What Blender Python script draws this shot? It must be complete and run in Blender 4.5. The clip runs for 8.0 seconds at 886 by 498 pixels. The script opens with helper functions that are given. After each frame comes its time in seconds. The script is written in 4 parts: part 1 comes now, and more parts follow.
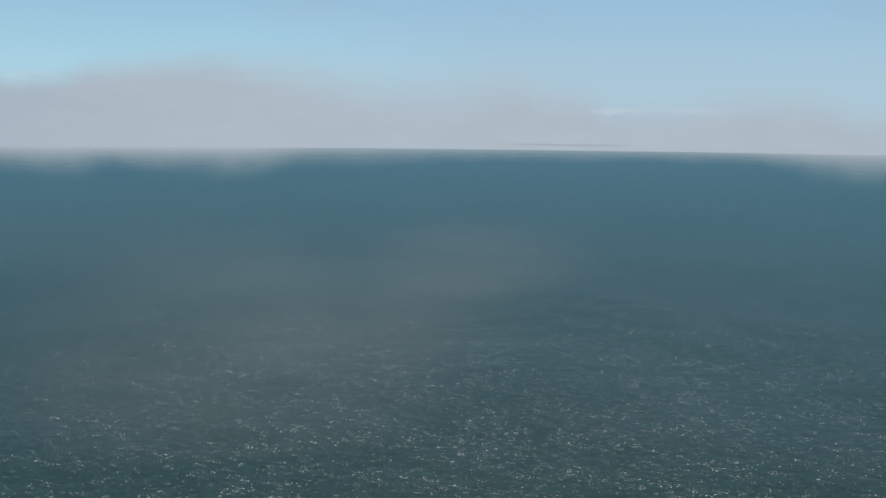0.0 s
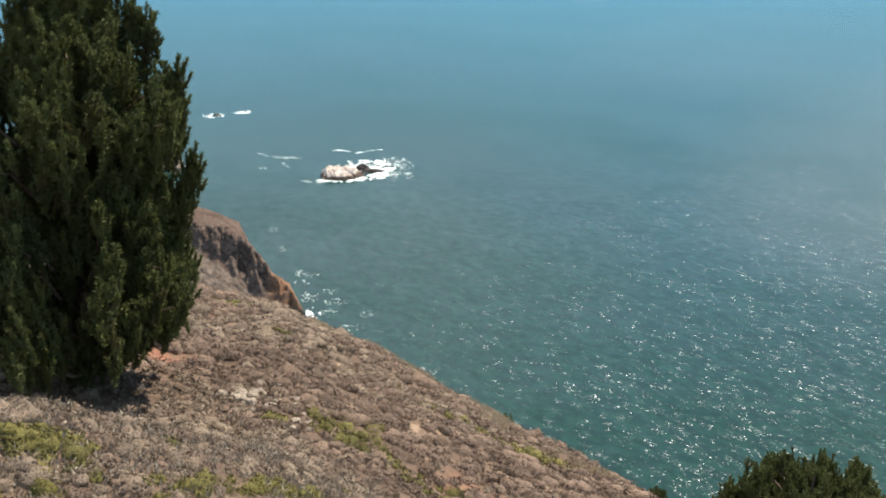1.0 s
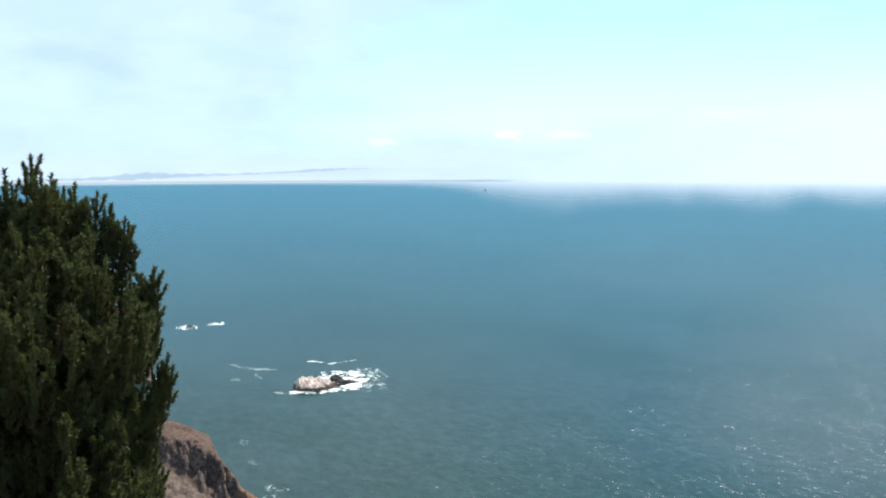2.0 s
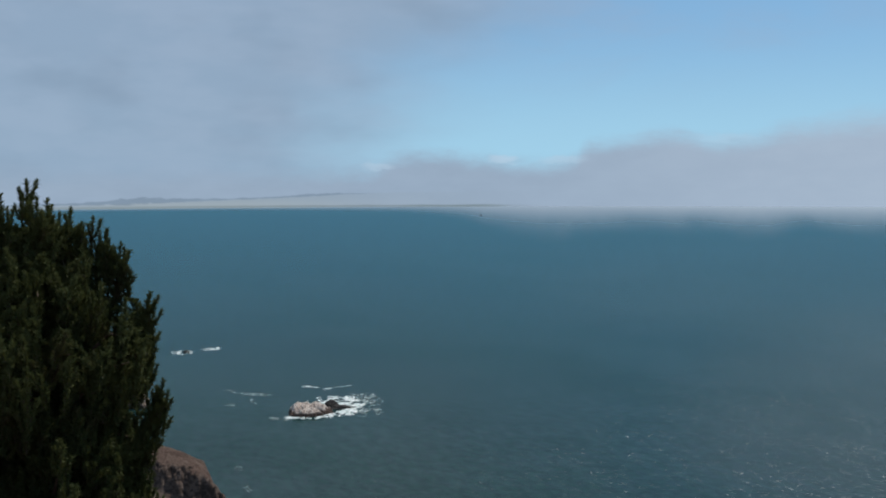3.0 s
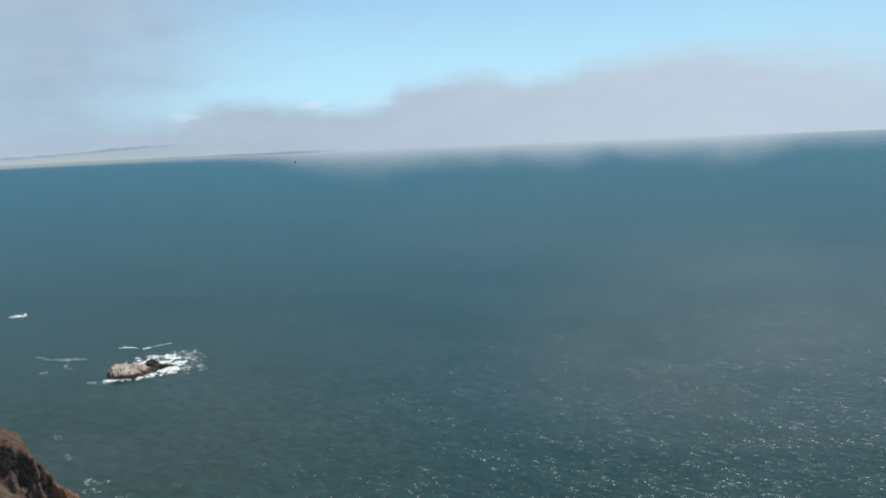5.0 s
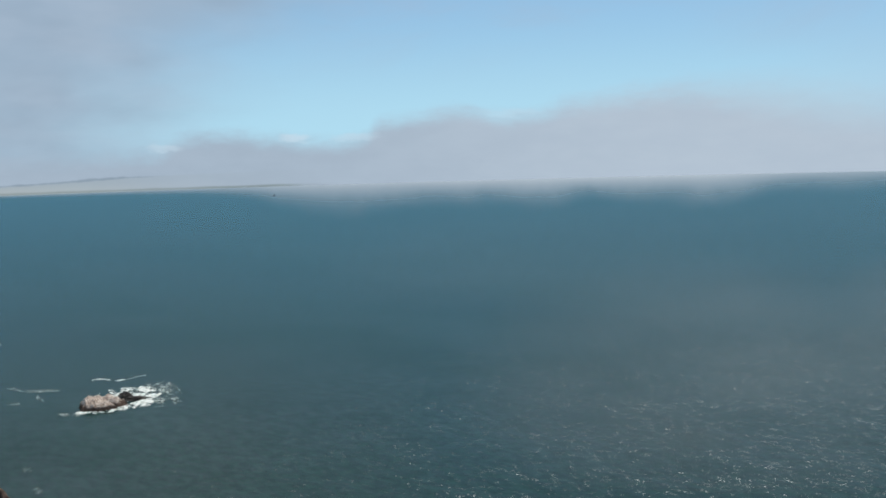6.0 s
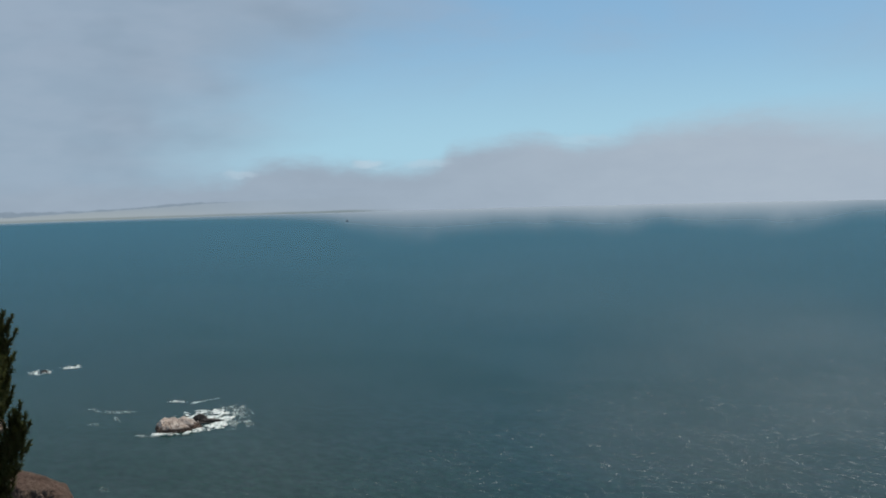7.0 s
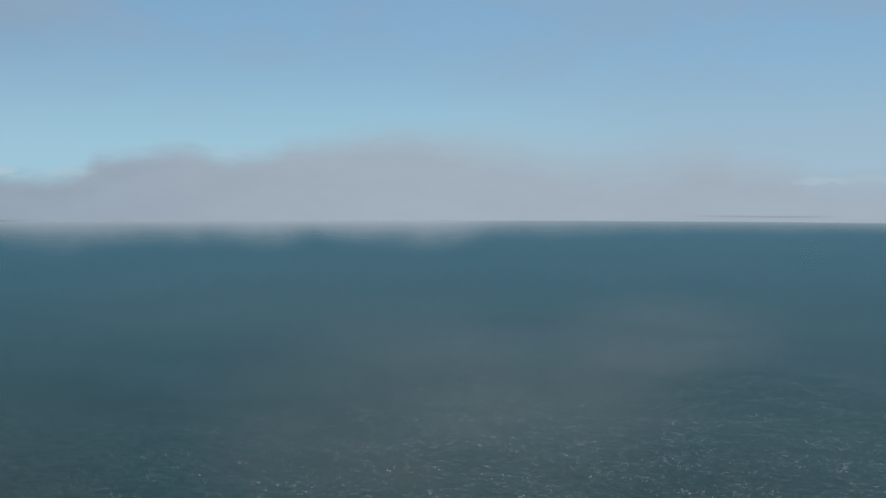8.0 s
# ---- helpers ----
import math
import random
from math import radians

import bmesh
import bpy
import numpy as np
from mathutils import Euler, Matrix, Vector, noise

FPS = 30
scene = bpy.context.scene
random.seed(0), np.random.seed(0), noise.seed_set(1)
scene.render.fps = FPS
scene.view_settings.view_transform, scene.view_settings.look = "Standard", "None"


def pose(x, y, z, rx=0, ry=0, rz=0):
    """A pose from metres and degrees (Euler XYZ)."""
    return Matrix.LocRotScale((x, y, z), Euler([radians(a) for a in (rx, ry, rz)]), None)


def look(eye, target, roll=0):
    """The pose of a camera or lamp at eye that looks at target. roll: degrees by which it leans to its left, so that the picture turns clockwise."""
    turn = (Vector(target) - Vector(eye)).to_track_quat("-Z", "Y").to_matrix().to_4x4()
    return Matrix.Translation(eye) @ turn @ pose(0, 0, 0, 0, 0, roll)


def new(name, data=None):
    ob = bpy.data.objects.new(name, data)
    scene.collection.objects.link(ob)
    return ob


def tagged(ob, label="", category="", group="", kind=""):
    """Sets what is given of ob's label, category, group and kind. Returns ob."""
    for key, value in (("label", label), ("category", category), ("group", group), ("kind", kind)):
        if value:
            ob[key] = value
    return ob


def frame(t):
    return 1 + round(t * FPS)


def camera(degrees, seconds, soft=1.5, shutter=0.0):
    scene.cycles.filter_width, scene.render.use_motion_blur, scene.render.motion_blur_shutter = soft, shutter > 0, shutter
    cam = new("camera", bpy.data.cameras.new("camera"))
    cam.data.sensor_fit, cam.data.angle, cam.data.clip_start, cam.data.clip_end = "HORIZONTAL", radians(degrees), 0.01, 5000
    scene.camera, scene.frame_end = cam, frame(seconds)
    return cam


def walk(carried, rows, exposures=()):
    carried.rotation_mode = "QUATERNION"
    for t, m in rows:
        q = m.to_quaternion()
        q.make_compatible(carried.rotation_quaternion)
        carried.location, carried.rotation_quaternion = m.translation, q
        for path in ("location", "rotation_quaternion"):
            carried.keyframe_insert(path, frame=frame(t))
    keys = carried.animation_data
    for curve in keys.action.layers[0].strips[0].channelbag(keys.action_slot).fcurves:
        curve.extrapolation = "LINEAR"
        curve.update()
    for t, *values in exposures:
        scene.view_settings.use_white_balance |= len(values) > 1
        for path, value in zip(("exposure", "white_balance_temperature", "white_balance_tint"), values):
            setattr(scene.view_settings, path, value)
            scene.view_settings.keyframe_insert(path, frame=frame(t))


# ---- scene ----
# The eye stands on a headland slope, 110 m above the sea; y runs ahead, x to the right.
EYE = Vector((0.0, 0.0, 110.0))
cam = camera(45.16, 8.0, soft=1.9)
# seconds, heading, tilt, lean in degrees
TURN = [(0.0, 69.25, -6.66, 0.58),
        (0.2, 56.36, -8.01, -0.21),
        (0.4, 44.21, -10.53, -2.07),
        (0.5, 39.22, -11.69, -2.87),
        (0.6, 36.25, -12.31, -2.89),
        (0.8, 32.69, -14.16, -2.02),
        (1.0, 31.46, -16.16, -0.14),
        (1.2, 31.11, -16.18, -0.33),
        (1.5, 32.07, -12.24, -0.34),
        (1.7, 32.67, -7.86, -0.13),
        (2.8, 33.08, -3.03, -0.23),
        (3.0, 33.15, -3.56, -0.21),
        (3.2, 36.13, -4.44, -0.69),
        (3.5, 40.10, -6.75, -2.11),
        (3.8, 42.16, -7.65, -2.33),
        (4.0, 42.25, -7.75, -3.46),
        (4.2, 42.68, -7.83, -4.30),
        (5.3, 42.86, -6.09, -2.09),
        (5.5, 42.93, -5.45, -2.17),
        (6.0, 44.12, -4.91, -1.63),
        (6.5, 42.04, -4.37, -1.42),
        (7.0, 40.30, -3.40, -1.58),
        (7.2, 41.90, -3.12, -1.41),
        (7.5, 45.54, -2.46, -1.18),
        (7.7, 49.54, -2.60, 0.37),
        (7.8, 52.50, -2.56, 0.37),
        (8.0, 58.90, -2.82, 0.07)]


def heading(a, e=0.0):
    """The way to heading a (clockwise from y) and elevation e, in degrees."""
    a, e = radians(a), radians(e)
    return Vector((math.sin(a) * math.cos(e), math.cos(a) * math.cos(e), math.sin(e)))


# seconds, stops, kelvin, tint
EXPOSURES = [(0.0, -0.22, 6800, 10), (0.2, -0.08, 6800, 10), (0.4, 0.07, 6800, 10), (0.6, 0.56, 6800, 10), (0.8, 0.9, 6800, 10), (1.0, 1.2, 6800, 10), (1.5, 1.27, 6600, 10), (1.7, 1.25, 6500, 10),
             (2.2, 0.6, 6250, 10), (2.8, -0.3, 6130, 10), (3.2, -0.25, 6220, 10), (3.5, -0.05, 6350, 10), (3.8, 0.2, 6500, 10), (4.2, 0.2, 6500, 10), (5.0, 0.1, 6550, 10), (5.5, 0.05, 6600, 10),
             (6.5, -0.23, 6550, 10), (7.2, -0.32, 6550, 10), (8.0, -0.44, 6600, 10)]
walk(cam, [(t, look(EYE, EYE + heading(a, e), lean)) for t, a, e, lean in TURN], EXPOSURES)

# ---- light ----
SUN_AZ, SUN_EL = 74.0, 57.0
sun = new("sun", bpy.data.lights.new("sun", "SUN"))
sun.data.energy, sun.data.angle, sun.data.color = 4.6, radians(0.53), (1.0, 0.91, 0.77)
sun.matrix_world = look((0, 0, 400), Vector((0, 0, 400)) - heading(SUN_AZ, SUN_EL))


class Nodes:
    """Short forms for building a node tree."""

    def __init__(self, tree):
        self.tree = tree
        tree.nodes.clear()

    def node(self, kind, operation=""):
        n = self.tree.nodes.new(kind)
        if operation:
            n.operation = operation
        return n

    def put(self, socket, value):
        if isinstance(value, bpy.types.NodeSocket):
            self.tree.links.new(value, socket)
        else:
            socket.default_value = value

    def math(self, op, a, b=0.0, c=0.0, clamp=False):
        n = self.node("ShaderNodeMath", op)
        n.use_clamp = clamp
        for s, v in zip(n.inputs, (a, b, c)):
            self.put(s, v)
        return n.outputs[0]

    def span(self, v, lo, hi, a=0.0, b=1.0, smooth=True):
        n = self.node("ShaderNodeMapRange")
        n.interpolation_type = "SMOOTHSTEP" if smooth else "LINEAR"
        for i, x in enumerate((v, lo, hi, a, b)):
            self.put(n.inputs[i], x)
        return n.outputs[0]

    def mix(self, f, a, b, blend="MIX"):
        n = self.node("ShaderNodeMix")
        n.data_type, n.blend_type = "RGBA", blend
        self.put(n.inputs[0], f)
        for s, v in ((n.inputs[6], a), (n.inputs[7], b)):
            self.put(s, v if isinstance(v, bpy.types.NodeSocket) else (*v, 1.0))
        return n.outputs[2]

    def noise(self, vec, scale, detail=3.0, rough=0.55, warp=0.0):
        n = self.node("ShaderNodeTexNoise")
        if vec is not None:
            self.put(n.inputs["Vector"], vec)
        n.inputs["Scale"].default_value, n.inputs["Detail"].default_value = scale, detail
        n.inputs["Roughness"].default_value, n.inputs["Distortion"].default_value = rough, warp
        return n.outputs[0]

    def vec(self, x, y, z=0.0):
        n = self.node("ShaderNodeCombineXYZ")
        for s, v in zip(n.inputs, (x, y, z)):
            self.put(s, v)
        return n.outputs[0]

    def scaled(self, v, s, rz=0.0):
        n = self.node("ShaderNodeMapping")
        self.put(n.inputs[0], v)
        n.inputs[2].default_value, n.inputs[3].default_value = (0, 0, rz), s
        return n.outputs[0]

    def split(self, v):
        n = self.node("ShaderNodeSeparateXYZ")
        self.put(n.inputs[0], v)
        return n.outputs

    def curve(self, v, points, lo, hi, low, high):
        """A smooth curve through points (v, value), v from lo to hi and values from low to high."""
        n = self.node("ShaderNodeFloatCurve")
        c = n.mapping.curves[0]
        pts = [((a - lo) / (hi - lo), (b - low) / (high - low)) for a, b in points]
        c.points[0].location, c.points[1].location = pts[0], pts[-1]
        for q in pts[1:-1]:
            c.points.new(*q)
        n.mapping.update()
        self.put(n.inputs[1], self.span(v, lo, hi, smooth=False))
        return self.span(n.outputs[0], 0.0, 1.0, low, high, smooth=False)

    def bump(self, height, distance, strength=1.0, normal=None):
        n = self.node("ShaderNodeBump")
        n.inputs["Strength"].default_value, n.inputs["Distance"].default_value = strength, distance
        self.put(n.inputs["Height"], height)
        if normal is not None:
            self.put(n.inputs["Normal"], normal)
        return n.outputs[0]


# top of the far fog bank: heading, elevation in degrees
BANK = [(0, 0.5), (20, 0.35), (28, 0.45), (29.7, 0.72), (30.5, 1.22), (32.1, 1.45), (33.7, 1.3), (35.5, 1.15), (38.2, 0.9), (39.9, 1.05), (40.9, 1.8), (43, 2.08), (45.3, 2.4),
        (47, 2.05), (48.4, 2.05), (51.2, 2.65), (53.9, 2.9), (56.4, 3.15), (59.4, 2.95), (62.4, 2.6), (65.4, 2.05), (68.4, 1.75), (71.3, 1.95), (72.7, 2.1), (74.4, 1.6), (77, 1.3),
        (78.1, 0.7), (80, 0.55), (82, 0.75), (84.4, 1.15), (87.1, 1.2), (89.8, 0.65), (92, 0.4), (100, 0.8)]


def world_sky():
    w = bpy.data.worlds.new("world")
    scene.world = w
    w.use_nodes = True
    k = Nodes(w.node_tree)
    sky = k.node("ShaderNodeTexSky")
    sky.sky_type, sky.sun_disc, sky.sun_elevation, sky.sun_rotation = "NISHITA", False, radians(SUN_EL), radians(SUN_AZ)
    sky.altitude, sky.air_density, sky.dust_density, sky.ozone_density = 110.0, 1.0, 0.3, 2.0
    d = k.node("ShaderNodeTexCoord").outputs["Generated"]
    x, y, z = k.split(d)
    az = k.math("MULTIPLY", k.math("ARCTAN2", x, y), 57.2958)
    el = k.math("MULTIPLY", k.math("ARCSINE", z), 57.2958)
    blue = k.mix(1.0, sky.outputs[0], k.mix(k.span(el, 10.0, 32.0), (0.075, 0.092, 0.098), (0.080, 0.083, 0.072)), "MULTIPLY")
    p = k.vec(k.math("MULTIPLY", az, 0.16), k.math("MULTIPLY", el, 0.42))
    billow, fine = k.noise(p, 1.0, 5.0, 0.55), k.noise(p, 4.0, 4.0, 0.6)
    clear = k.mix(k.math("SUBTRACT", k.span(el, 1.0, 14.0, 0.92, 0.25), k.span(el, 14.0, 35.0, 0.0, 0.25)), blue, k.mix(k.span(el, 1.0, 9.0), k.mix(k.span(az, 58, 74), (0.45, 0.77, 0.97), (0.45, 0.66, 0.85)), (0.30, 0.56, 0.86)))
    # the fog bank along the horizon
    top = k.curve(az, BANK, 0, 100, 0, 5)
    lift = k.math("ADD", k.math("MULTIPLY", k.math("SUBTRACT", fine, 0.5), 0.95), el)
    soft = k.math("ADD", k.span(az, 44, 60, 0.75, 1.2), k.math("MULTIPLY", k.span(az, 56, 64), k.span(az, 70, 76, 0.8, 0.0)))
    bank = k.span(k.math("SUBTRACT", lift, top), k.math("MULTIPLY", soft, -1.0), soft, 1.0, 0.0)
    tone = k.noise(p, 1.7, 4.0, 0.6)
    low = k.mix(k.span(az, 30, 60), (0.38, 0.478, 0.592), (0.47, 0.57, 0.685))
    fog = k.mix(k.span(tone, 0.3, 0.7, 0.0, 0.65), low, k.mix(k.span(az, 32, 58), (0.42, 0.525, 0.645), (0.50, 0.60, 0.71)))
    # the tall veil of cloud over the coast
    edge = k.math("ADD", k.math("MULTIPLY", k.math("SUBTRACT", billow, 0.5), 7.0), az)
    side = k.math("ADD", k.span(el, 1.0, 4.5, 28.0, 30.0), k.span(el, 5.0, 10.0, 0.0, 6.5))
    veil = k.span(k.math("SUBTRACT", edge, side), -7.0, 8.0, 0.92, 0.0)
    wisp = k.span(k.noise(p, 0.55, 5.0, 0.6, 0.4), 0.38, 0.85, 0.0, 0.5)
    high = k.math("MULTIPLY", k.math("MULTIPLY", wisp, k.span(el, 3.0, 9.0, 0.1, 1.0)), k.span(el, 14.0, 35.0, 1.0, 0.7))
    veil_colour = k.mix(k.span(k.noise(p, 1.1, 4.0), 0.35, 0.65), (0.36, 0.47, 0.60), (0.395, 0.50, 0.63))
    col = k.mix(high, clear, (0.42, 0.50, 0.63))
    col = k.mix(veil, col, veil_colour)
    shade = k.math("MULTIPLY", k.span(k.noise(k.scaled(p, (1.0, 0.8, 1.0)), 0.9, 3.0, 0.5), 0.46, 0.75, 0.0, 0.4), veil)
    col = k.mix(shade, col, (0.245, 0.335, 0.44))
    # sunlit upper edge of the bank
    rim = 0.0
    for a, e, wide, much in ((29.7, 0.85, 0.9, 0.4), (36.4, 1.25, 0.8, 0.6), (39.6, 1.2, 1.3, 0.35), (48.0, 2.3, 1.6, 0.2), (78.4, 0.75, 1.4, 0.35), (82.0, 0.85, 2.5, 0.2)):
        u, v = k.math("DIVIDE", k.math("SUBTRACT", az, a), wide), k.math("DIVIDE", k.math("SUBTRACT", lift, e), 0.22)
        q = k.math("ADD", k.math("MULTIPLY", u, u), k.math("MULTIPLY", v, v))
        rim = k.math("ADD", rim, k.math("MULTIPLY", k.span(q, 0.0, 1.5, 1.0, 0.0), much))
    col = k.mix(bank, col, fog)
    col = k.mix(rim, col, (0.62, 0.76, 0.88))
    # far water under the fog, its sunlight painted into the sky colour, with a dark streak above it and a dull olive
    # line along its near side
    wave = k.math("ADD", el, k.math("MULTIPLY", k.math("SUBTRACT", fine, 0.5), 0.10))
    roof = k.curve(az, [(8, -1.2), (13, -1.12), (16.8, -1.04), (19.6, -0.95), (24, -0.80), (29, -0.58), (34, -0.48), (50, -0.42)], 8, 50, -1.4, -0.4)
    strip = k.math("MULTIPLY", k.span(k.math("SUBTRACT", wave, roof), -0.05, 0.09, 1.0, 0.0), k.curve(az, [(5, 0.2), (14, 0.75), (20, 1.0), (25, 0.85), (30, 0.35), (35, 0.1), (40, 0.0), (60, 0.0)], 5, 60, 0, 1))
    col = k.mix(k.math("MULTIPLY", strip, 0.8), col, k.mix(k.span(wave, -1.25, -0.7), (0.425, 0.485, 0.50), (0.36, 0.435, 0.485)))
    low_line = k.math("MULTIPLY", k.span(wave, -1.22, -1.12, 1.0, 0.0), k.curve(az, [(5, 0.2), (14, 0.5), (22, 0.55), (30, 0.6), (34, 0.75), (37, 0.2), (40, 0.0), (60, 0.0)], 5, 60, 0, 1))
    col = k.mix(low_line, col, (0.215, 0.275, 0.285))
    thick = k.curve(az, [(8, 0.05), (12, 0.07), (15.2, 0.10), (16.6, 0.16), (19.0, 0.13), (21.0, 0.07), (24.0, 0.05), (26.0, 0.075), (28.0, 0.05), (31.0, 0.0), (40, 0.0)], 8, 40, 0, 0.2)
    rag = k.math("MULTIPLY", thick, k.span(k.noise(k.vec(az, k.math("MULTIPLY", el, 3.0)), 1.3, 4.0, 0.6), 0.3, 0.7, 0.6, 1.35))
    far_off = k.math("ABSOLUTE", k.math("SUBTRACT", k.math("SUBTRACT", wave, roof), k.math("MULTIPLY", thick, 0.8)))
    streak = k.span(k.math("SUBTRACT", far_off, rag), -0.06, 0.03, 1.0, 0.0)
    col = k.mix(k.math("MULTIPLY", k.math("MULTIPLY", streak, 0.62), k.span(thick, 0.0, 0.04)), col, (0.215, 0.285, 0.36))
    # the same painted sunlit water further along the coast
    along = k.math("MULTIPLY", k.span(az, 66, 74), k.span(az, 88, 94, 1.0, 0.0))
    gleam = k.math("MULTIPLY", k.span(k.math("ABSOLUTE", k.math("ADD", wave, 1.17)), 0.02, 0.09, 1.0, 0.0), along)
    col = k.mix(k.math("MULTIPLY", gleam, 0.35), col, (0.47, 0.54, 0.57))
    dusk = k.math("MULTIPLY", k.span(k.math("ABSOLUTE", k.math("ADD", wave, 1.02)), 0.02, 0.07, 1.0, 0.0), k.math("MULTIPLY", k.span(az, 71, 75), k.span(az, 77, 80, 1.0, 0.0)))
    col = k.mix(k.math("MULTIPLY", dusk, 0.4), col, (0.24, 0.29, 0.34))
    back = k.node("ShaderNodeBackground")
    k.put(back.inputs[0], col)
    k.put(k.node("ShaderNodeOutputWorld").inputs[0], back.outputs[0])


world_sky()


# ---- materials ----
def spot(a, e, z=0.0):
    """The place at height z that lies at heading a and elevation e from the eye."""
    r = (EYE.z - z) / math.tan(radians(-e))
    return Vector((r * math.sin(radians(a)), r * math.cos(radians(a)), z))


HEAD_ROOT, HEAD_TURN = spot(20.5, -19.6), radians(-20.5)


def material(name, rough=0.9, spec=0.3):
    m = bpy.data.materials.new(name)
    m.use_nodes = True
    k = Nodes(m.node_tree)
    b = k.node("ShaderNodeBsdfPrincipled")
    b.inputs["Roughness"].default_value, b.inputs["Specular IOR Level"].default_value = rough, spec
    k.put(k.node("ShaderNodeOutputMaterial").inputs[0], b.outputs[0])
    return m, k, b


def place_of(k):
    return k.node("ShaderNodeNewGeometry").outputs["Position"]


def sea_material():
    m = bpy.data.materials.new("sea_water")
    m.use_nodes = True
    k = Nodes(m.node_tree)
    p = place_of(k)
    wide = k.noise(k.scaled(p, (1, 0.35, 1), radians(-40)), 0.006, 4.0, 0.55, 0.5)
    mid = k.noise(k.scaled(p, (1, 0.5, 1), radians(-30)), 0.035, 3.0)
    colour = k.mix(k.span(wide, 0.32, 0.68), (0.0046, 0.0238, 0.0182), (0.0068, 0.0292, 0.0220))
    colour = k.mix(k.math("MULTIPLY", k.span(mid, 0.3, 0.7), 0.5), colour, (0.0036, 0.0215, 0.0150))
    turned = k.scaled(p, (1, 0.6, 1), radians(-55))
    # wave light and dark put into the colour, following the chop's noise
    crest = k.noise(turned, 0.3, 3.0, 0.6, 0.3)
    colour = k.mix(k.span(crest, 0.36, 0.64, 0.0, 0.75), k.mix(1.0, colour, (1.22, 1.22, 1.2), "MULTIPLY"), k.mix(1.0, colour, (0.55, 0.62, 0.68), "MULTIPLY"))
    swell = k.bump(k.noise(turned, 0.07, 3.0, 0.5), 1.2)
    chop = k.bump(k.noise(turned, 0.3, 3.0, 0.55, 0.3), 0.85, 1.0, swell)
    chop = k.bump(k.noise(p, 0.95, 2.0, 0.5), 0.24, 1.0, chop)
    body, sheen, spark = k.node("ShaderNodeBsdfDiffuse"), k.node("ShaderNodeBsdfGlossy"), k.node("ShaderNodeBsdfGlossy")
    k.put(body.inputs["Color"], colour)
    k.put(body.inputs["Normal"], chop)
    k.put(sheen.inputs["Roughness"], 0.18)
    k.put(sheen.inputs["Normal"], k.bump(k.noise(turned, 0.3, 3.0, 0.55, 0.3), 0.14))
    # small facets, each with its own tilt: those that lean the right way flash in the sun
    cell = k.node("ShaderNodeTexVoronoi")
    k.put(cell.inputs["Vector"], k.scaled(p, (1, 0.85, 1)))
    cell.inputs["Scale"].default_value = 2.6
    broad = k.node("ShaderNodeTexVoronoi")
    k.put(broad.inputs["Vector"], k.scaled(p, (1, 0.55, 1), radians(-50)))
    broad.inputs["Scale"].default_value = 0.8
    both_of, mid_of, tilt = k.node("ShaderNodeVectorMath", "ADD"), k.node("ShaderNodeVectorMath", "SUBTRACT"), k.node("ShaderNodeVectorMath", "MULTIPLY")
    k.put(both_of.inputs[0], cell.outputs["Color"])
    k.put(both_of.inputs[1], broad.outputs["Color"])
    k.put(mid_of.inputs[0], both_of.outputs[0])
    mid_of.inputs[1].default_value = (1.0, 1.0, 1.0)
    k.put(tilt.inputs[0], mid_of.outputs[0])
    tilt.inputs[1].default_value = (0.53, 0.53, 0.0)
    lean, face = k.node("ShaderNodeVectorMath", "ADD"), k.node("ShaderNodeVectorMath", "NORMALIZE")
    lean.inputs[0].default_value = (0.0, 0.0, 1.0)
    k.put(lean.inputs[1], tilt.outputs[0])
    k.put(face.inputs[0], lean.outputs[0])
    k.put(spark.inputs["Color"], (0.80, 0.88, 1.0, 1.0))
    k.put(spark.inputs["Roughness"], 0.275)
    k.put(spark.inputs["Normal"], face.outputs[0])
    fres, water, out = k.node("ShaderNodeFresnel"), k.node("ShaderNodeMixShader"), k.node("ShaderNodeMixShader")
    fres.inputs[0].default_value = 1.333
    calm = k.span(k.noise(k.scaled(p, (1, 0.7, 1), radians(-60)), 0.007, 3.0, 0.55, 0.8), 0.34, 0.66, 0.9, 1.1)
    streaks = k.noise(k.scaled(p, (1, 0.6, 1), radians(-50)), 0.2, 4.0, 0.65, 0.3)
    calm = k.math("MULTIPLY", calm, k.span(streaks, 0.32, 0.68, 0.87, 1.13))
    k.put(water.inputs[0], k.math("MULTIPLY", calm, k.math("MINIMUM", k.math("ADD", k.math("MULTIPLY", fres.outputs[0], 0.64), 0.022), 0.15)))
    k.put(water.inputs[1], body.outputs[0])
    k.put(water.inputs[2], sheen.outputs[0])
    gust = k.span(k.noise(turned, 0.05, 3.0, 0.6), 0.36, 0.62, 0.35, 1.0)
    k.put(out.inputs[0], k.math("MULTIPLY", gust, 0.0115))
    k.put(out.inputs[1], water.outputs[0])
    k.put(out.inputs[2], spark.outputs[0])
    k.put(k.node("ShaderNodeOutputMaterial").inputs[0], out.outputs[0])
    return m


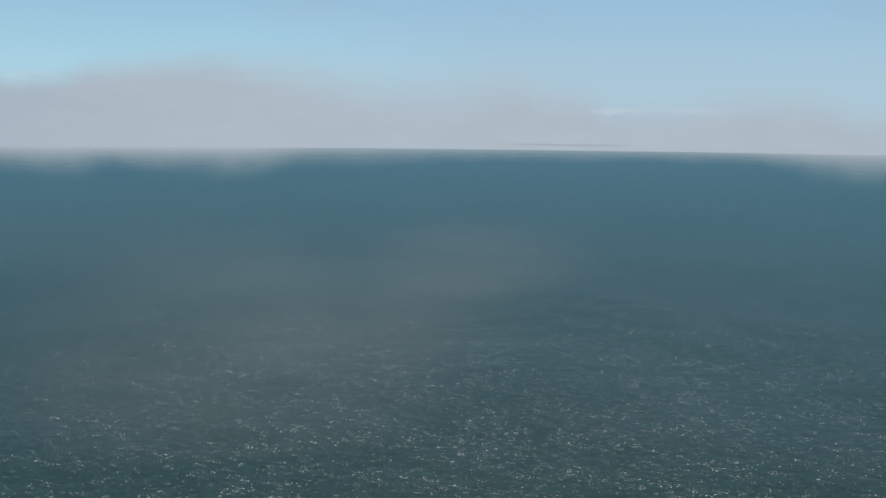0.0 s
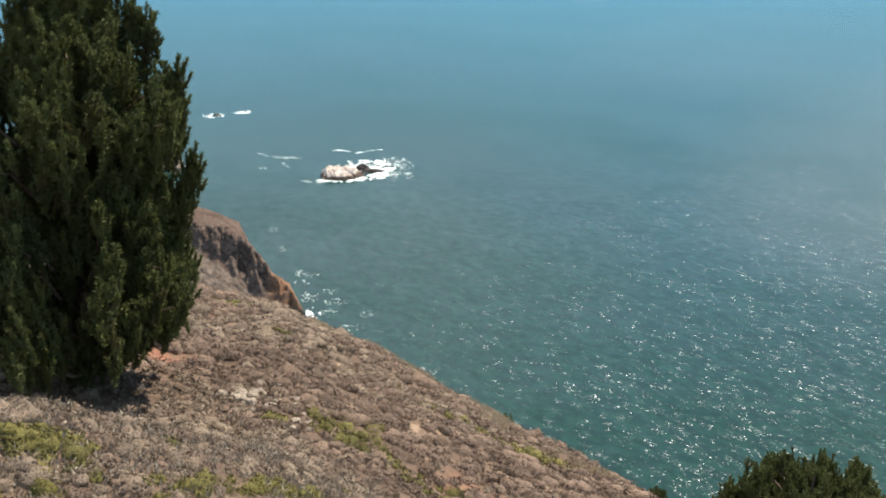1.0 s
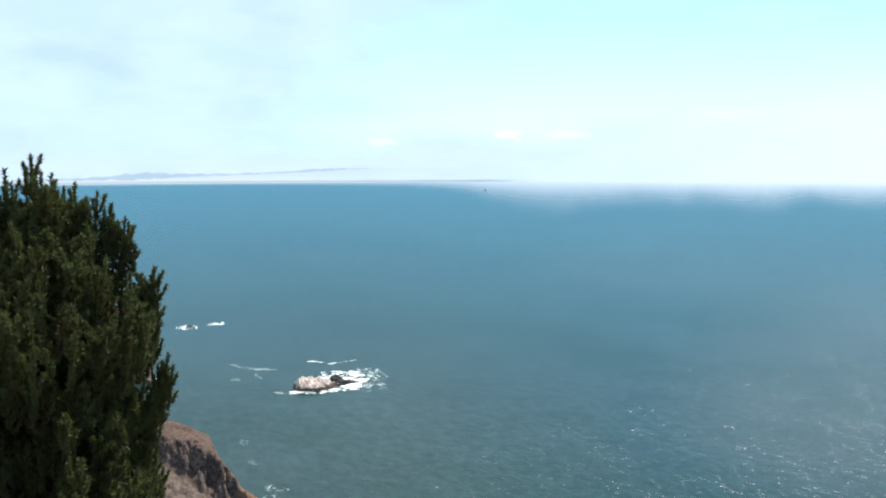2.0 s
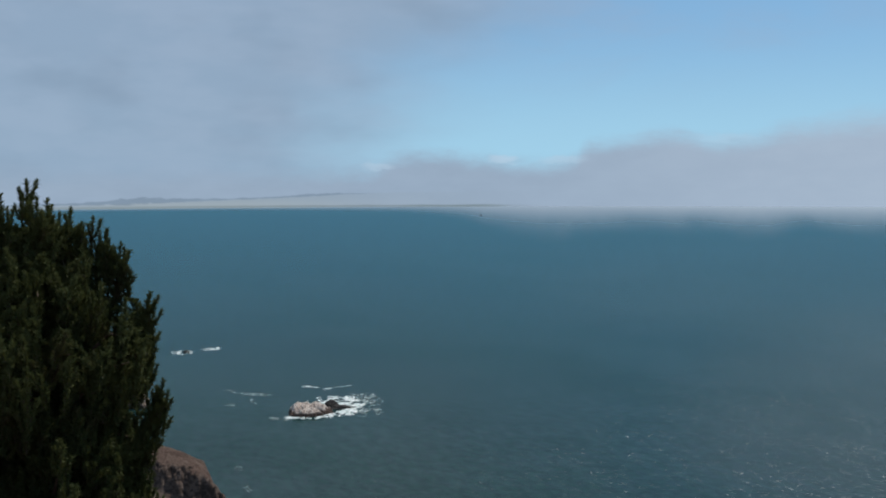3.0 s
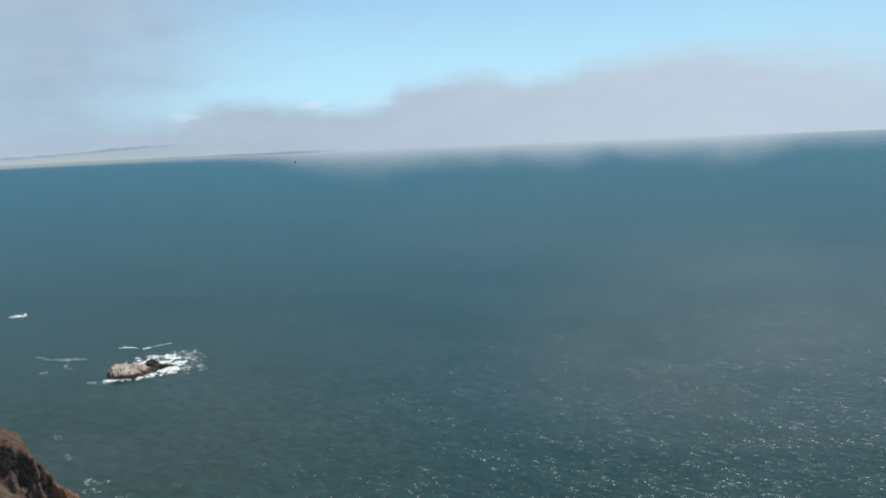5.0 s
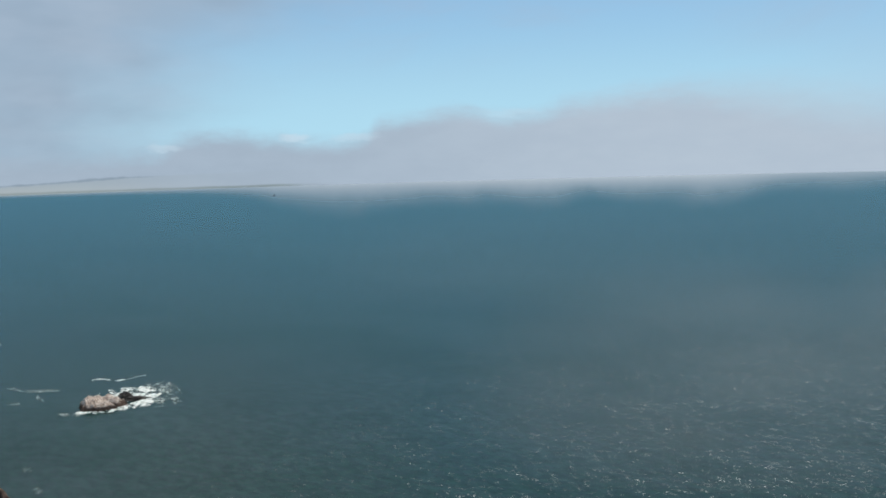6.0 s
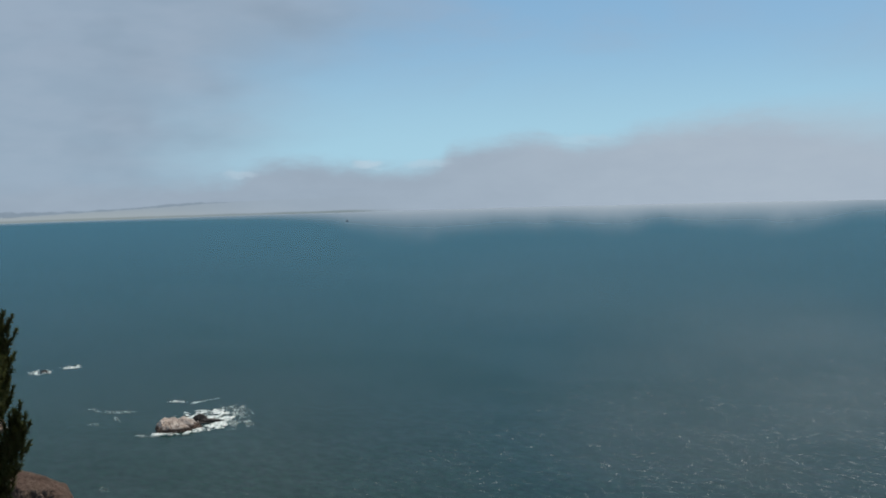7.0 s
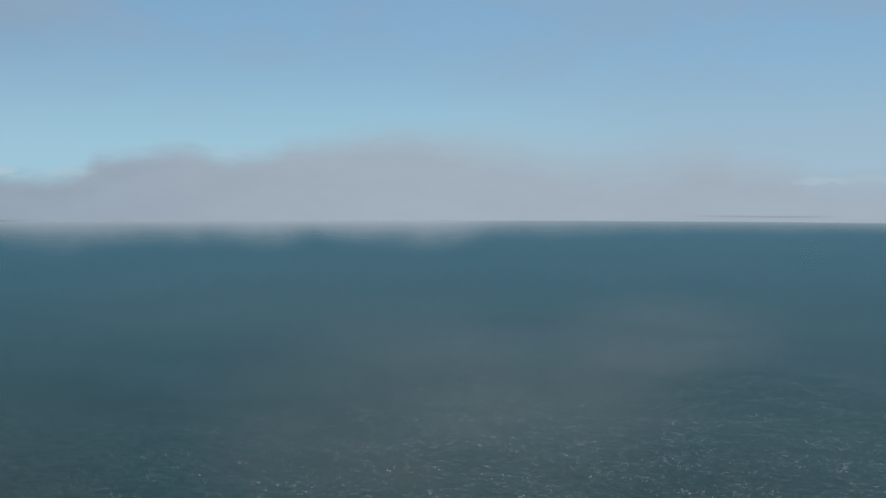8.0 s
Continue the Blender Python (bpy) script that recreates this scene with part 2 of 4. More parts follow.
def soil_material():
    m, k, b = material("dry_hillside", 0.95, 0.15)
    p = place_of(k)
    patch = k.noise(p, 0.16, 5.0, 0.6, 0.5)
    grain = k.noise(p, 2.6, 6.0, 0.65)
    c = k.mix(k.span(grain, 0.35, 0.65), (0.060, 0.040, 0.030), (0.125, 0.087, 0.064))
    c = k.mix(k.span(patch, 0.56, 0.66), c, (0.16, 0.085, 0.055))
    c = k.mix(k.math("MULTIPLY", k.span(k.noise(p, 0.23, 4.0, 0.6, 0.8), 0.60, 0.68), 0.8), c, (0.29, 0.21, 0.15))
    # bare red earth beside the pine
    off = k.node("ShaderNodeVectorMath", "DISTANCE")
    k.put(off.inputs[0], p)
    off.inputs[1].default_value = (6.2, 23.8, 100.56)
    red = k.span(k.math("ADD", off.outputs["Value"], k.math("MULTIPLY", k.math("SUBTRACT", grain, 0.5), 3.2)), 0.6, 1.6, 0.9, 0.0)
    c = k.mix(red, c, k.mix(grain, (0.14, 0.062, 0.040), (0.24, 0.115, 0.072)))
    k.put(b.inputs["Base Color"], c)
    k.put(b.inputs["Normal"], k.bump(k.noise(p, 5.0, 6.0, 0.7), 0.10, 0.8))
    return m


def scrub_material(name, dark, light, scale=1.1):
    m, k, b = material(name, 0.85, 0.2)
    p = place_of(k)
    leaf = k.node("ShaderNodeNewGeometry").outputs["Random Per Island"]
    clump = k.noise(p, scale, 3.0, 0.6)
    fine = k.noise(p, 22.0, 4.0, 0.7)
    c = k.mix(k.span(clump, 0.36, 0.64), dark, light)
    c = k.mix(k.math("MULTIPLY", k.span(fine, 0.35, 0.7), 0.6), c, tuple(v * 0.4 for v in dark))
    c = k.mix(k.math("MULTIPLY", leaf, 0.35), c, tuple(min(1.0, v * 1.5) for v in light))
    c = k.mix(k.span(leaf, 0.0, 0.3, 0.25, 0.0), c, tuple(v * 0.5 for v in dark))
    k.put(b.inputs["Base Color"], c)
    k.put(b.inputs["Normal"], k.bump(fine, 0.05))
    return m


def straw_material(name, dark, light):
    m, k, b = material(name, 0.8, 0.2)
    g = k.node("ShaderNodeNewGeometry")
    c = k.mix(g.outputs["Random Per Island"], dark, light)
    k.put(b.inputs["Base Color"], k.mix(k.span(k.noise(g.outputs["Position"], 0.8, 4.0, 0.6), 0.4, 0.65, 0.0, 0.45), c, dark))
    return m


def needle_material():
    m, k, b = material("pine_needles", 0.7, 0.1)
    p = place_of(k)
    leaf = k.node("ShaderNodeNewGeometry").outputs["Random Per Island"]
    c = k.mix(k.span(k.noise(p, 0.9, 3.0), 0.35, 0.65), (0.034, 0.050, 0.022), (0.088, 0.104, 0.040))
    c = k.mix(k.math("MULTIPLY", leaf, 0.4), c, (0.125, 0.125, 0.042))
    c = k.mix(k.span(k.noise(p, 1.7, 4.0, 0.6), 0.54, 0.70, 0.0, 0.6), c, (0.075, 0.050, 0.028))
    k.put(b.inputs["Base Color"], c)
    # thin needles let some sun through
    thin, both = k.node("ShaderNodeBsdfTranslucent"), k.node("ShaderNodeMixShader")
    k.put(thin.inputs[0], k.mix(0.5, c, (0.13, 0.155, 0.05)))
    both.inputs[0].default_value = 0.2
    k.put(both.inputs[1], b.outputs[0])
    k.put(both.inputs[2], thin.outputs[0])
    k.put(k.node("ShaderNodeOutputMaterial").inputs[0], both.outputs[0])
    k.tree.nodes.remove([q for q in k.tree.nodes if q.type == "OUTPUT_MATERIAL"][0])
    return m


def bark_material():
    m, k, b = material("bark", 0.95, 0.1)
    p = place_of(k)
    k.put(b.inputs["Base Color"], k.mix(k.noise(k.scaled(p, (6, 6, 1.2)), 2.0, 5.0), (0.05, 0.035, 0.028), (0.17, 0.13, 0.10)))
    k.put(b.inputs["Normal"], k.bump(k.noise(k.scaled(p, (6, 6, 1.0)), 3.0, 5.0), 0.04))
    return m


def rock_material(name, dark, light, wet, wet_top, scale=0.25, rust=None):
    m, k, b = material(name, 0.85, 0.3)
    p = place_of(k)
    n1, n2 = k.noise(p, scale, 6.0, 0.65, 0.6), k.noise(p, scale * 6, 5.0, 0.7)
    c = k.mix(k.span(n1, 0.38, 0.62), dark, light)
    c = k.mix(k.math("MULTIPLY", k.span(n2, 0.35, 0.6), 0.5), c, tuple(v * 0.55 for v in dark))
    if rust:
        c = k.mix(k.span(k.noise(p, scale * 0.8, 4.0, 0.6, 0.4), 0.52, 0.64), c, rust)
    z = k.split(p)[2]
    line = k.math("ADD", z, k.math("MULTIPLY", k.math("SUBTRACT", n2, 0.5), wet_top * 0.8))
    c = k.mix(k.span(line, wet_top * 0.6, wet_top * 1.2, 1.0, 0.0), c, wet)
    k.put(b.inputs["Base Color"], c)
    k.put(b.inputs["Normal"], k.bump(k.noise(p, scale * 5, 7.0, 0.7, 0.4), 0.6 / max(scale * 4, 0.5)))
    return m


def headland_material():
    m, k, b = material("headland_ground", 0.95, 0.15)
    p = place_of(k)
    g = k.node("ShaderNodeNewGeometry")
    steep = k.split(g.outputs["True Normal"])[2]
    a, f = k.noise(p, 0.12, 6.0, 0.65, 0.5), k.noise(p, 0.8, 5.0, 0.7)
    turf = k.mix(k.span(f, 0.35, 0.65), (0.060, 0.040, 0.033), (0.100, 0.068, 0.055))
    turf = k.mix(k.math("MULTIPLY", k.span(a, 0.5, 0.62), 0.6), turf, (0.112, 0.083, 0.068))
    scree = k.mix(k.span(f, 0.3, 0.7), (0.100, 0.077, 0.063), (0.172, 0.136, 0.112))
    strata = k.noise(k.scaled(p, (1, 1, 1.5), radians(-35)), 0.30, 6.0, 0.7, 1.2)
    stone = k.mix(k.span(strata, 0.38, 0.62), (0.048, 0.037, 0.033), (0.140, 0.105, 0.088))
    bare = k.math("ADD", steep, k.math("MULTIPLY", k.math("SUBTRACT", f, 0.5), 0.3))
    x, y, z = k.split(p)
    east, north = k.math("SUBTRACT", x, HEAD_ROOT.x), k.math("SUBTRACT", y, HEAD_ROOT.y)
    u = k.math("ADD", k.math("MULTIPLY", east, math.cos(HEAD_TURN)), k.math("MULTIPLY", north, math.sin(HEAD_TURN)))
    v = k.math("SUBTRACT", k.math("MULTIPLY", north, math.cos(HEAD_TURN)), k.math("MULTIPLY", east, math.sin(HEAD_TURN)))
    d = k.math("ADD", k.math("ADD", k.math("MULTIPLY", u, 0.5), k.math("MULTIPLY", v, 0.87)), k.math("MULTIPLY", k.math("SUBTRACT", a, 0.5), 6.0))
    c = k.mix(k.span(d, 5.2, 6.6, 1.0, 0.0), turf, k.mix(k.span(a, 0.36, 0.5), turf, scree))
    c = k.mix(k.span(bare, 0.56, 0.72, 1.0, 0.0), c, stone)
    tip = k.math("ADD", k.math("MULTIPLY", k.math("SUBTRACT", a, 0.5), 9.0), u)
    ochre = k.math("MULTIPLY", k.math("MULTIPLY", k.span(tip, 5.8, 9.0), k.span(z, 10.5, 14.0, 1.0, 0.0)), k.span(z, 1.2, 2.6))
    c = k.mix(k.math("MULTIPLY", ochre, k.span(f, 0.36, 0.58, 0.15, 0.85)), c, k.mix(f, (0.15, 0.080, 0.044), (0.27, 0.145, 0.085)))
    c = k.mix(k.span(k.math("ADD", z, f), 1.3, 2.4, 1.0, 0.0), c, (0.03, 0.028, 0.026))
    k.put(b.inputs["Base Color"], c)
    k.put(b.inputs["Normal"], k.bump(k.noise(p, 1.2, 7.0, 0.7, 0.3), 0.5))
    return m


def foam_material():
    m, k, b = material("sea_foam", 0.9, 0.2)
    p = place_of(k)
    k.put(b.inputs["Base Color"], k.mix(k.span(k.noise(p, 0.5, 5.0, 0.65), 0.3, 0.65), (0.30, 0.42, 0.43), (0.85, 0.88, 0.88)))
    k.put(b.inputs["Normal"], k.bump(k.noise(p, 1.5, 4.0), 0.3))
    k.put(b.inputs["Alpha"], k.span(k.noise(p, 0.55, 5.0, 0.7, 0.4), 0.33, 0.5, 0.1, 1.0))
    return m


def thin_foam_material():
    """Lacy foam: the water shows through it."""
    m, k, b = material("thin_foam", 0.8, 0.2)
    p = place_of(k)
    k.put(b.inputs["Base Color"], k.mix(k.span(k.noise(p, 0.4, 4.0, 0.6), 0.3, 0.7), (0.22, 0.33, 0.33), (0.72, 0.78, 0.78)))
    lace = k.math("MULTIPLY", k.span(k.noise(p, 0.9, 5.0, 0.7, 0.6), 0.38, 0.66), k.span(k.noise(p, 0.16, 3.0, 0.5), 0.3, 0.6, 0.25, 0.85))
    k.put(b.inputs["Alpha"], lace)
    return m


def paint(name, colour, rough=0.5):
    m, k, b = material(name, rough, 0.4)
    k.put(b.inputs["Base Color"], k.mix(k.noise(place_of(k), 1.5, 4.0), colour, tuple(v * 0.75 for v in colour)))
    return m


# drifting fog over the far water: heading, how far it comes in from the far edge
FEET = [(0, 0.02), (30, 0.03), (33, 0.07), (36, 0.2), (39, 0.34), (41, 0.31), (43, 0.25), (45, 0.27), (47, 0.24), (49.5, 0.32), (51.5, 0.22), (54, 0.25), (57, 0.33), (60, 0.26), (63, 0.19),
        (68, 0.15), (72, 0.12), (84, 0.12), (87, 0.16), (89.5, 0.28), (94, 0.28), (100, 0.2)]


def mist_material():
    """Sea haze painted as blue colour that thickens with distance, fog drifting in over the far water and thin wisps
    nearer by.
    """
    m = bpy.data.materials.new("painted_haze_fog")
    m.use_nodes = True
    k = Nodes(m.node_tree)
    x, y, z = k.split(place_of(k))
    az = k.math("MULTIPLY", k.math("ARCTAN2", x, y), 57.2958)
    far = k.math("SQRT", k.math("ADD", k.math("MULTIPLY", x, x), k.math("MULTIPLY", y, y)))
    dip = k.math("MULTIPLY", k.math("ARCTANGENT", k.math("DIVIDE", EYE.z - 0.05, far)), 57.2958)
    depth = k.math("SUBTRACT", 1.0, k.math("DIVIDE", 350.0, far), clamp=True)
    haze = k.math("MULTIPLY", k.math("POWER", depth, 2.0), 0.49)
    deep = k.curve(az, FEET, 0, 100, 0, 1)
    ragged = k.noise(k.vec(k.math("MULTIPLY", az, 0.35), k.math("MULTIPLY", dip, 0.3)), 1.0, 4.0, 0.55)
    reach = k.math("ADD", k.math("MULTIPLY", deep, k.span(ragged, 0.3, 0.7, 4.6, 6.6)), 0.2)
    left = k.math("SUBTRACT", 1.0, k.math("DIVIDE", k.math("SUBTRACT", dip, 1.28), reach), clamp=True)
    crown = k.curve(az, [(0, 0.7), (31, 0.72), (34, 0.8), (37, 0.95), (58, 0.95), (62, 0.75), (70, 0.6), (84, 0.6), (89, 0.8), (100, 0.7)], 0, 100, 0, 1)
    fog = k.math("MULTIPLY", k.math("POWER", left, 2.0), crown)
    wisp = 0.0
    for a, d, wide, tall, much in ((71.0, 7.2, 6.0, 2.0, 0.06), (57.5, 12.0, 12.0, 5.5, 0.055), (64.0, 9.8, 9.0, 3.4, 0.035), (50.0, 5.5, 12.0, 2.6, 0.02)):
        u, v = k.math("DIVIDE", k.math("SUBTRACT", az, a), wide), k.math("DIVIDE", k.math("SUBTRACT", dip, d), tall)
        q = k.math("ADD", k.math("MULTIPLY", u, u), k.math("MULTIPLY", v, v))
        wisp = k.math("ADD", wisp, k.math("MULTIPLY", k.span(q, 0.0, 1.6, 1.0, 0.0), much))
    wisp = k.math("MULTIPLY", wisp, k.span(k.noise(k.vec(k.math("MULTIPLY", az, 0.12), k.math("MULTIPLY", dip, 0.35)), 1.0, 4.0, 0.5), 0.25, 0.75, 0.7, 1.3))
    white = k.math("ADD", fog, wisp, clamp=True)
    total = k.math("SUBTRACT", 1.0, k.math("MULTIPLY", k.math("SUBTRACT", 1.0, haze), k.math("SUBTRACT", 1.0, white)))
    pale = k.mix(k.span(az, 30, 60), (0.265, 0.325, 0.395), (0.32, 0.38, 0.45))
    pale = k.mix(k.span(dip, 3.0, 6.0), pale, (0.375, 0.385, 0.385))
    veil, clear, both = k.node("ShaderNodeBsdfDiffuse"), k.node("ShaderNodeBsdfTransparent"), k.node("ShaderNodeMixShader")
    # blue light of the far air is put into the sheet's diffuse colour
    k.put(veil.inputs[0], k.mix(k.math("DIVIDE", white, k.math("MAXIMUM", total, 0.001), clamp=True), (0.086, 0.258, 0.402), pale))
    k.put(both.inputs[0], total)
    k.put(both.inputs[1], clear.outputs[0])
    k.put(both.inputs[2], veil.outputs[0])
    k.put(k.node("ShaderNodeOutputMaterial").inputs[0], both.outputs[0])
    return m


SEA, SOIL, NEEDLE, BARK = sea_material(), soil_material(), needle_material(), bark_material()
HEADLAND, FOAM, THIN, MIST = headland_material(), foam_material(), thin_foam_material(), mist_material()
PALE_ROCK = rock_material("guano_rock", (0.54, 0.43, 0.36), (0.84, 0.77, 0.71), (0.085, 0.056, 0.044), 2.0, 0.22)
DARK_ROCK = rock_material("dark_sea_rock", (0.035, 0.032, 0.032), (0.10, 0.09, 0.085), (0.022, 0.02, 0.02), 1.0, 0.4)
TAN_ROCK = rock_material("tan_sea_rock", (0.20, 0.13, 0.09), (0.42, 0.33, 0.26), (0.05, 0.04, 0.035), 2.0, 0.16)
STONE = rock_material("bleached_stone", (0.18, 0.13, 0.10), (0.34, 0.27, 0.21), (0.3, 0.25, 0.2), -5.0, 1.6)
SCRUB = scrub_material("brown_scrub", (0.072, 0.050, 0.039), (0.178, 0.126, 0.096))
SCRUB_GREY = scrub_material("grey_scrub", (0.092, 0.069, 0.052), (0.205, 0.157, 0.119))
STRAW = straw_material("tan_straw", (0.30, 0.23, 0.15), (0.60, 0.49, 0.34))
STRAW_GREY = straw_material("grey_straw", (0.20, 0.165, 0.13), (0.42, 0.36, 0.285))
SCRUB_GREEN = scrub_material("olive_scrub", (0.060, 0.054, 0.017), (0.142, 0.126, 0.038))


# ---- mesh helpers ----
def hash01(i, j, seed):
    v = np.sin(i * 127.1 + j * 311.7 + seed * 74.7) * 43758.5453
    return v - np.floor(v)


def value_noise(x, y, seed=0):
    xi, yi = np.floor(x), np.floor(y)
    u, v = x - xi, y - yi
    u, v = u * u * (3 - 2 * u), v * v * (3 - 2 * v)
    a, b = hash01(xi, yi, seed), hash01(xi + 1, yi, seed)
    c, d = hash01(xi, yi + 1, seed), hash01(xi + 1, yi + 1, seed)
    return (a * (1 - u) + b * u) * (1 - v) + (c * (1 - u) + d * u) * v - 0.5


def fbm(x, y, seed=0, octaves=4, gain=0.5):
    total, amp = 0.0, 1.0
    for o in range(octaves):
        total = total + amp * value_noise(x, y, seed + 13 * o)
        x, y, amp = x * 2.03 + 5.3, y * 2.03 - 3.1, amp * gain
    return total


def mesh_of(name, verts, faces, mat, smooth=False):
    """A mesh from arrays of corners and of faces with equal corner counts."""
    verts, faces = np.asarray(verts, dtype=np.float32), np.asarray(faces, dtype=np.int32)
    me = bpy.data.meshes.new(name)
    n, c = faces.shape
    me.vertices.add(len(verts))
    me.vertices.foreach_set("co", verts.ravel())
    me.loops.add(n * c)
    me.loops.foreach_set("vertex_index", faces.ravel())
    me.polygons.add(n)
    me.polygons.foreach_set("loop_start", np.arange(0, n * c, c, dtype=np.int32))
    me.update(calc_edges=True)
    me.polygons.foreach_set("use_smooth", np.full(n, smooth))
    me.materials.append(mat)
    return me


def grid_faces(rows, cols, closed=False):
    i, j = np.meshgrid(np.arange(rows - 1), np.arange(cols if closed else cols - 1), indexing="ij")
    i, j = i.ravel(), j.ravel()
    k = (j + 1) % cols
    return np.stack([i * cols + j, i * cols + k, (i + 1) * cols + k, (i + 1) * cols + j], 1)


def part(name, bm, mat, parent, label=""):
    me = bpy.data.meshes.new(name)
    bm.to_mesh(me)
    bm.free()
    me.materials.append(mat)
    ob = new(name, me)
    ob.parent = parent
    return tagged(ob, label)


def part_of(name, me, parent, label=""):
    ob = new(name, me)
    ob.parent = parent
    return tagged(ob, label)


def tube(path, radii, sides=7):
    """Corners and faces of a tapered tube along a path."""
    path = [Vector(q) for q in path]
    verts = []
    for i, (q, r) in enumerate(zip(path, radii)):
        t = (path[min(i + 1, len(path) - 1)] - path[max(i - 1, 0)]).normalized()
        a = t.orthogonal().normalized()
        b = t.cross(a)
        for s in range(sides):
            w = 2 * math.pi * s / sides
            verts.append(q + (a * math.cos(w) + b * math.sin(w)) * r)
    return np.array([tuple(v) for v in verts]), grid_faces(len(path), sides, closed=True)


def joined(pieces):
    verts, faces, n = [], [], 0
    for v, f in pieces:
        verts.append(v)
        faces.append(f + n)
        n += len(v)
    return np.concatenate(verts), np.concatenate(faces)


# ---- the land and the sea ----
# the brink of the slope: heading, elevation of the brink as seen from the eye, distance of the brink
BRINK = [(-180, 9, 420), (-130, 10, 420), (-90, 3, 300), (-50, -9, 110), (-15, -13.5, 56), (5, -16.2, 47), (17.5, -18.0, 44), (19.3, -18.55, 43.5), (21.5, -19.0, 43),
         (23.8, -19.9, 42), (25.5, -20.7, 41), (27.4, -21.5, 40), (29.35, -22.75, 39), (32, -24.3, 37), (34, -25.3, 36), (36, -26.0, 35), (38.6, -26.8, 33.5),
         (41.3, -27.9, 32), (43.5, -28.8, 31), (50, -31.5, 29), (60, -35, 27), (80, -41, 26), (105, -40, 28), (130, -22, 60), (155, 2, 250), (180, 9, 420)]
_b = np.array(BRINK, dtype=float)


def drop(r, a):
    """How far below the eye the hillside lies, at a distance and a heading."""
    q = np.tan(np.radians(-np.interp(a, _b[:, 0], _b[:, 1])))
    c = np.interp(a, _b[:, 0], _b[:, 2])
    s = np.minimum(r / c, 1.0)
    seaward = np.clip((a + 70) / 60, 0, 1) * np.clip((130 - a) / 30, 0, 1)
    d = q * r + 1.65 * (1 - s) ** 2 + seaward * 3.4 * 4 * s * (1 - s) ** 2
    knoll = np.exp(-((r - 12.5) / 2.4) ** 2) * np.clip((34 - a) / 8, 0, 1) * seaward
    d = d - (0.45 + np.clip((28 - a) / 20, 0, 1) + np.interp(a, [-30, 7.3, 12, 14.8, 18], [0.15, 0.1, 0.08, 0.05, 0.0])) * knoll
    over = np.maximum(r - c, 0.0)
    steep = np.where(over < 32, 0.016 * over ** 2, 0.016 * 32 ** 2 + 1.02 * (over - 32))
    x, y = r * np.sin(np.radians(a)), r * np.cos(np.radians(a))
    rough = 0.85 * fbm(x * 0.17, y * 0.17, 3) + 0.4 * fbm(x * 0.6, y * 0.6, 9, 3)
    rough = rough * np.clip(r / 12, 0, 1) * np.clip(0.55 + over / 40, 0, 3)
    return d + steep - rough


def ground(x, y):
    r, a = math.hypot(x, y), math.degrees(math.atan2(x, y))
    return EYE.z - float(drop(np.array([r]), np.array([a]))[0])


def seen_at(a, e):
    """How far away the hillside lies at heading a and elevation e from the eye."""
    rr = np.linspace(5, 80, 600)
    return float(rr[np.argmax(np.degrees(np.arctan2(-drop(rr, np.full(600, a)), rr)) > e)])


def build_hillside():
    az = np.concatenate([np.arange(-180, -8, 4.0), np.arange(-8, 64, 0.3), np.arange(64, 180, 4.0)])
    rr = np.concatenate([[0.0], np.geomspace(0.8, 330, 150), [380, 450, 540, 640]])
    r, a = np.meshgrid(rr, az, indexing="ij")
    z = EYE.z - drop(r, a)
    v = np.stack([r * np.sin(np.radians(a)), r * np.cos(np.radians(a)), np.maximum(z, -6.0)], -1).reshape(-1, 3)
    ob = new("ground", mesh_of("ground", v, grid_faces(len(rr), len(az), closed=True), SOIL, True))
    tagged(ob, "dry brown hillside falling steeply to the sea", "hillside", kind="structure")


def build_sea():
    rr, n = np.concatenate([[2.0], np.geomspace(30, 4850, 40)]), 160
    a = np.linspace(0, 2 * math.pi, n, endpoint=False)
    r, t = np.meshgrid(rr, a, indexing="ij")
    v = np.stack([r * np.sin(t), r * np.cos(t), np.zeros_like(r)], -1).reshape(-1, 3)
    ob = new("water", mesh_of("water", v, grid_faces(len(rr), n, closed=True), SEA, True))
    tagged(ob, "teal open sea with fine glittering waves", "sea", kind="structure")


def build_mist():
    """One thin sheet on the far water that carries the painted haze, fog and wisps."""
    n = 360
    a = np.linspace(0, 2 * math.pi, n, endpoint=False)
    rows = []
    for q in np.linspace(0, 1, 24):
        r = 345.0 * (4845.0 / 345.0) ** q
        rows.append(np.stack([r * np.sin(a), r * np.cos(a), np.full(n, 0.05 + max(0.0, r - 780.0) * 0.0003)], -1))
    ob = new("backdrop_haze_sheet", mesh_of("backdrop_haze_sheet", np.concatenate(rows), grid_faces(24, n, closed=True), MIST, True))
    tagged(ob, "thin sheet painted with blue haze and grey fog over the far water", "fog", kind="structure")


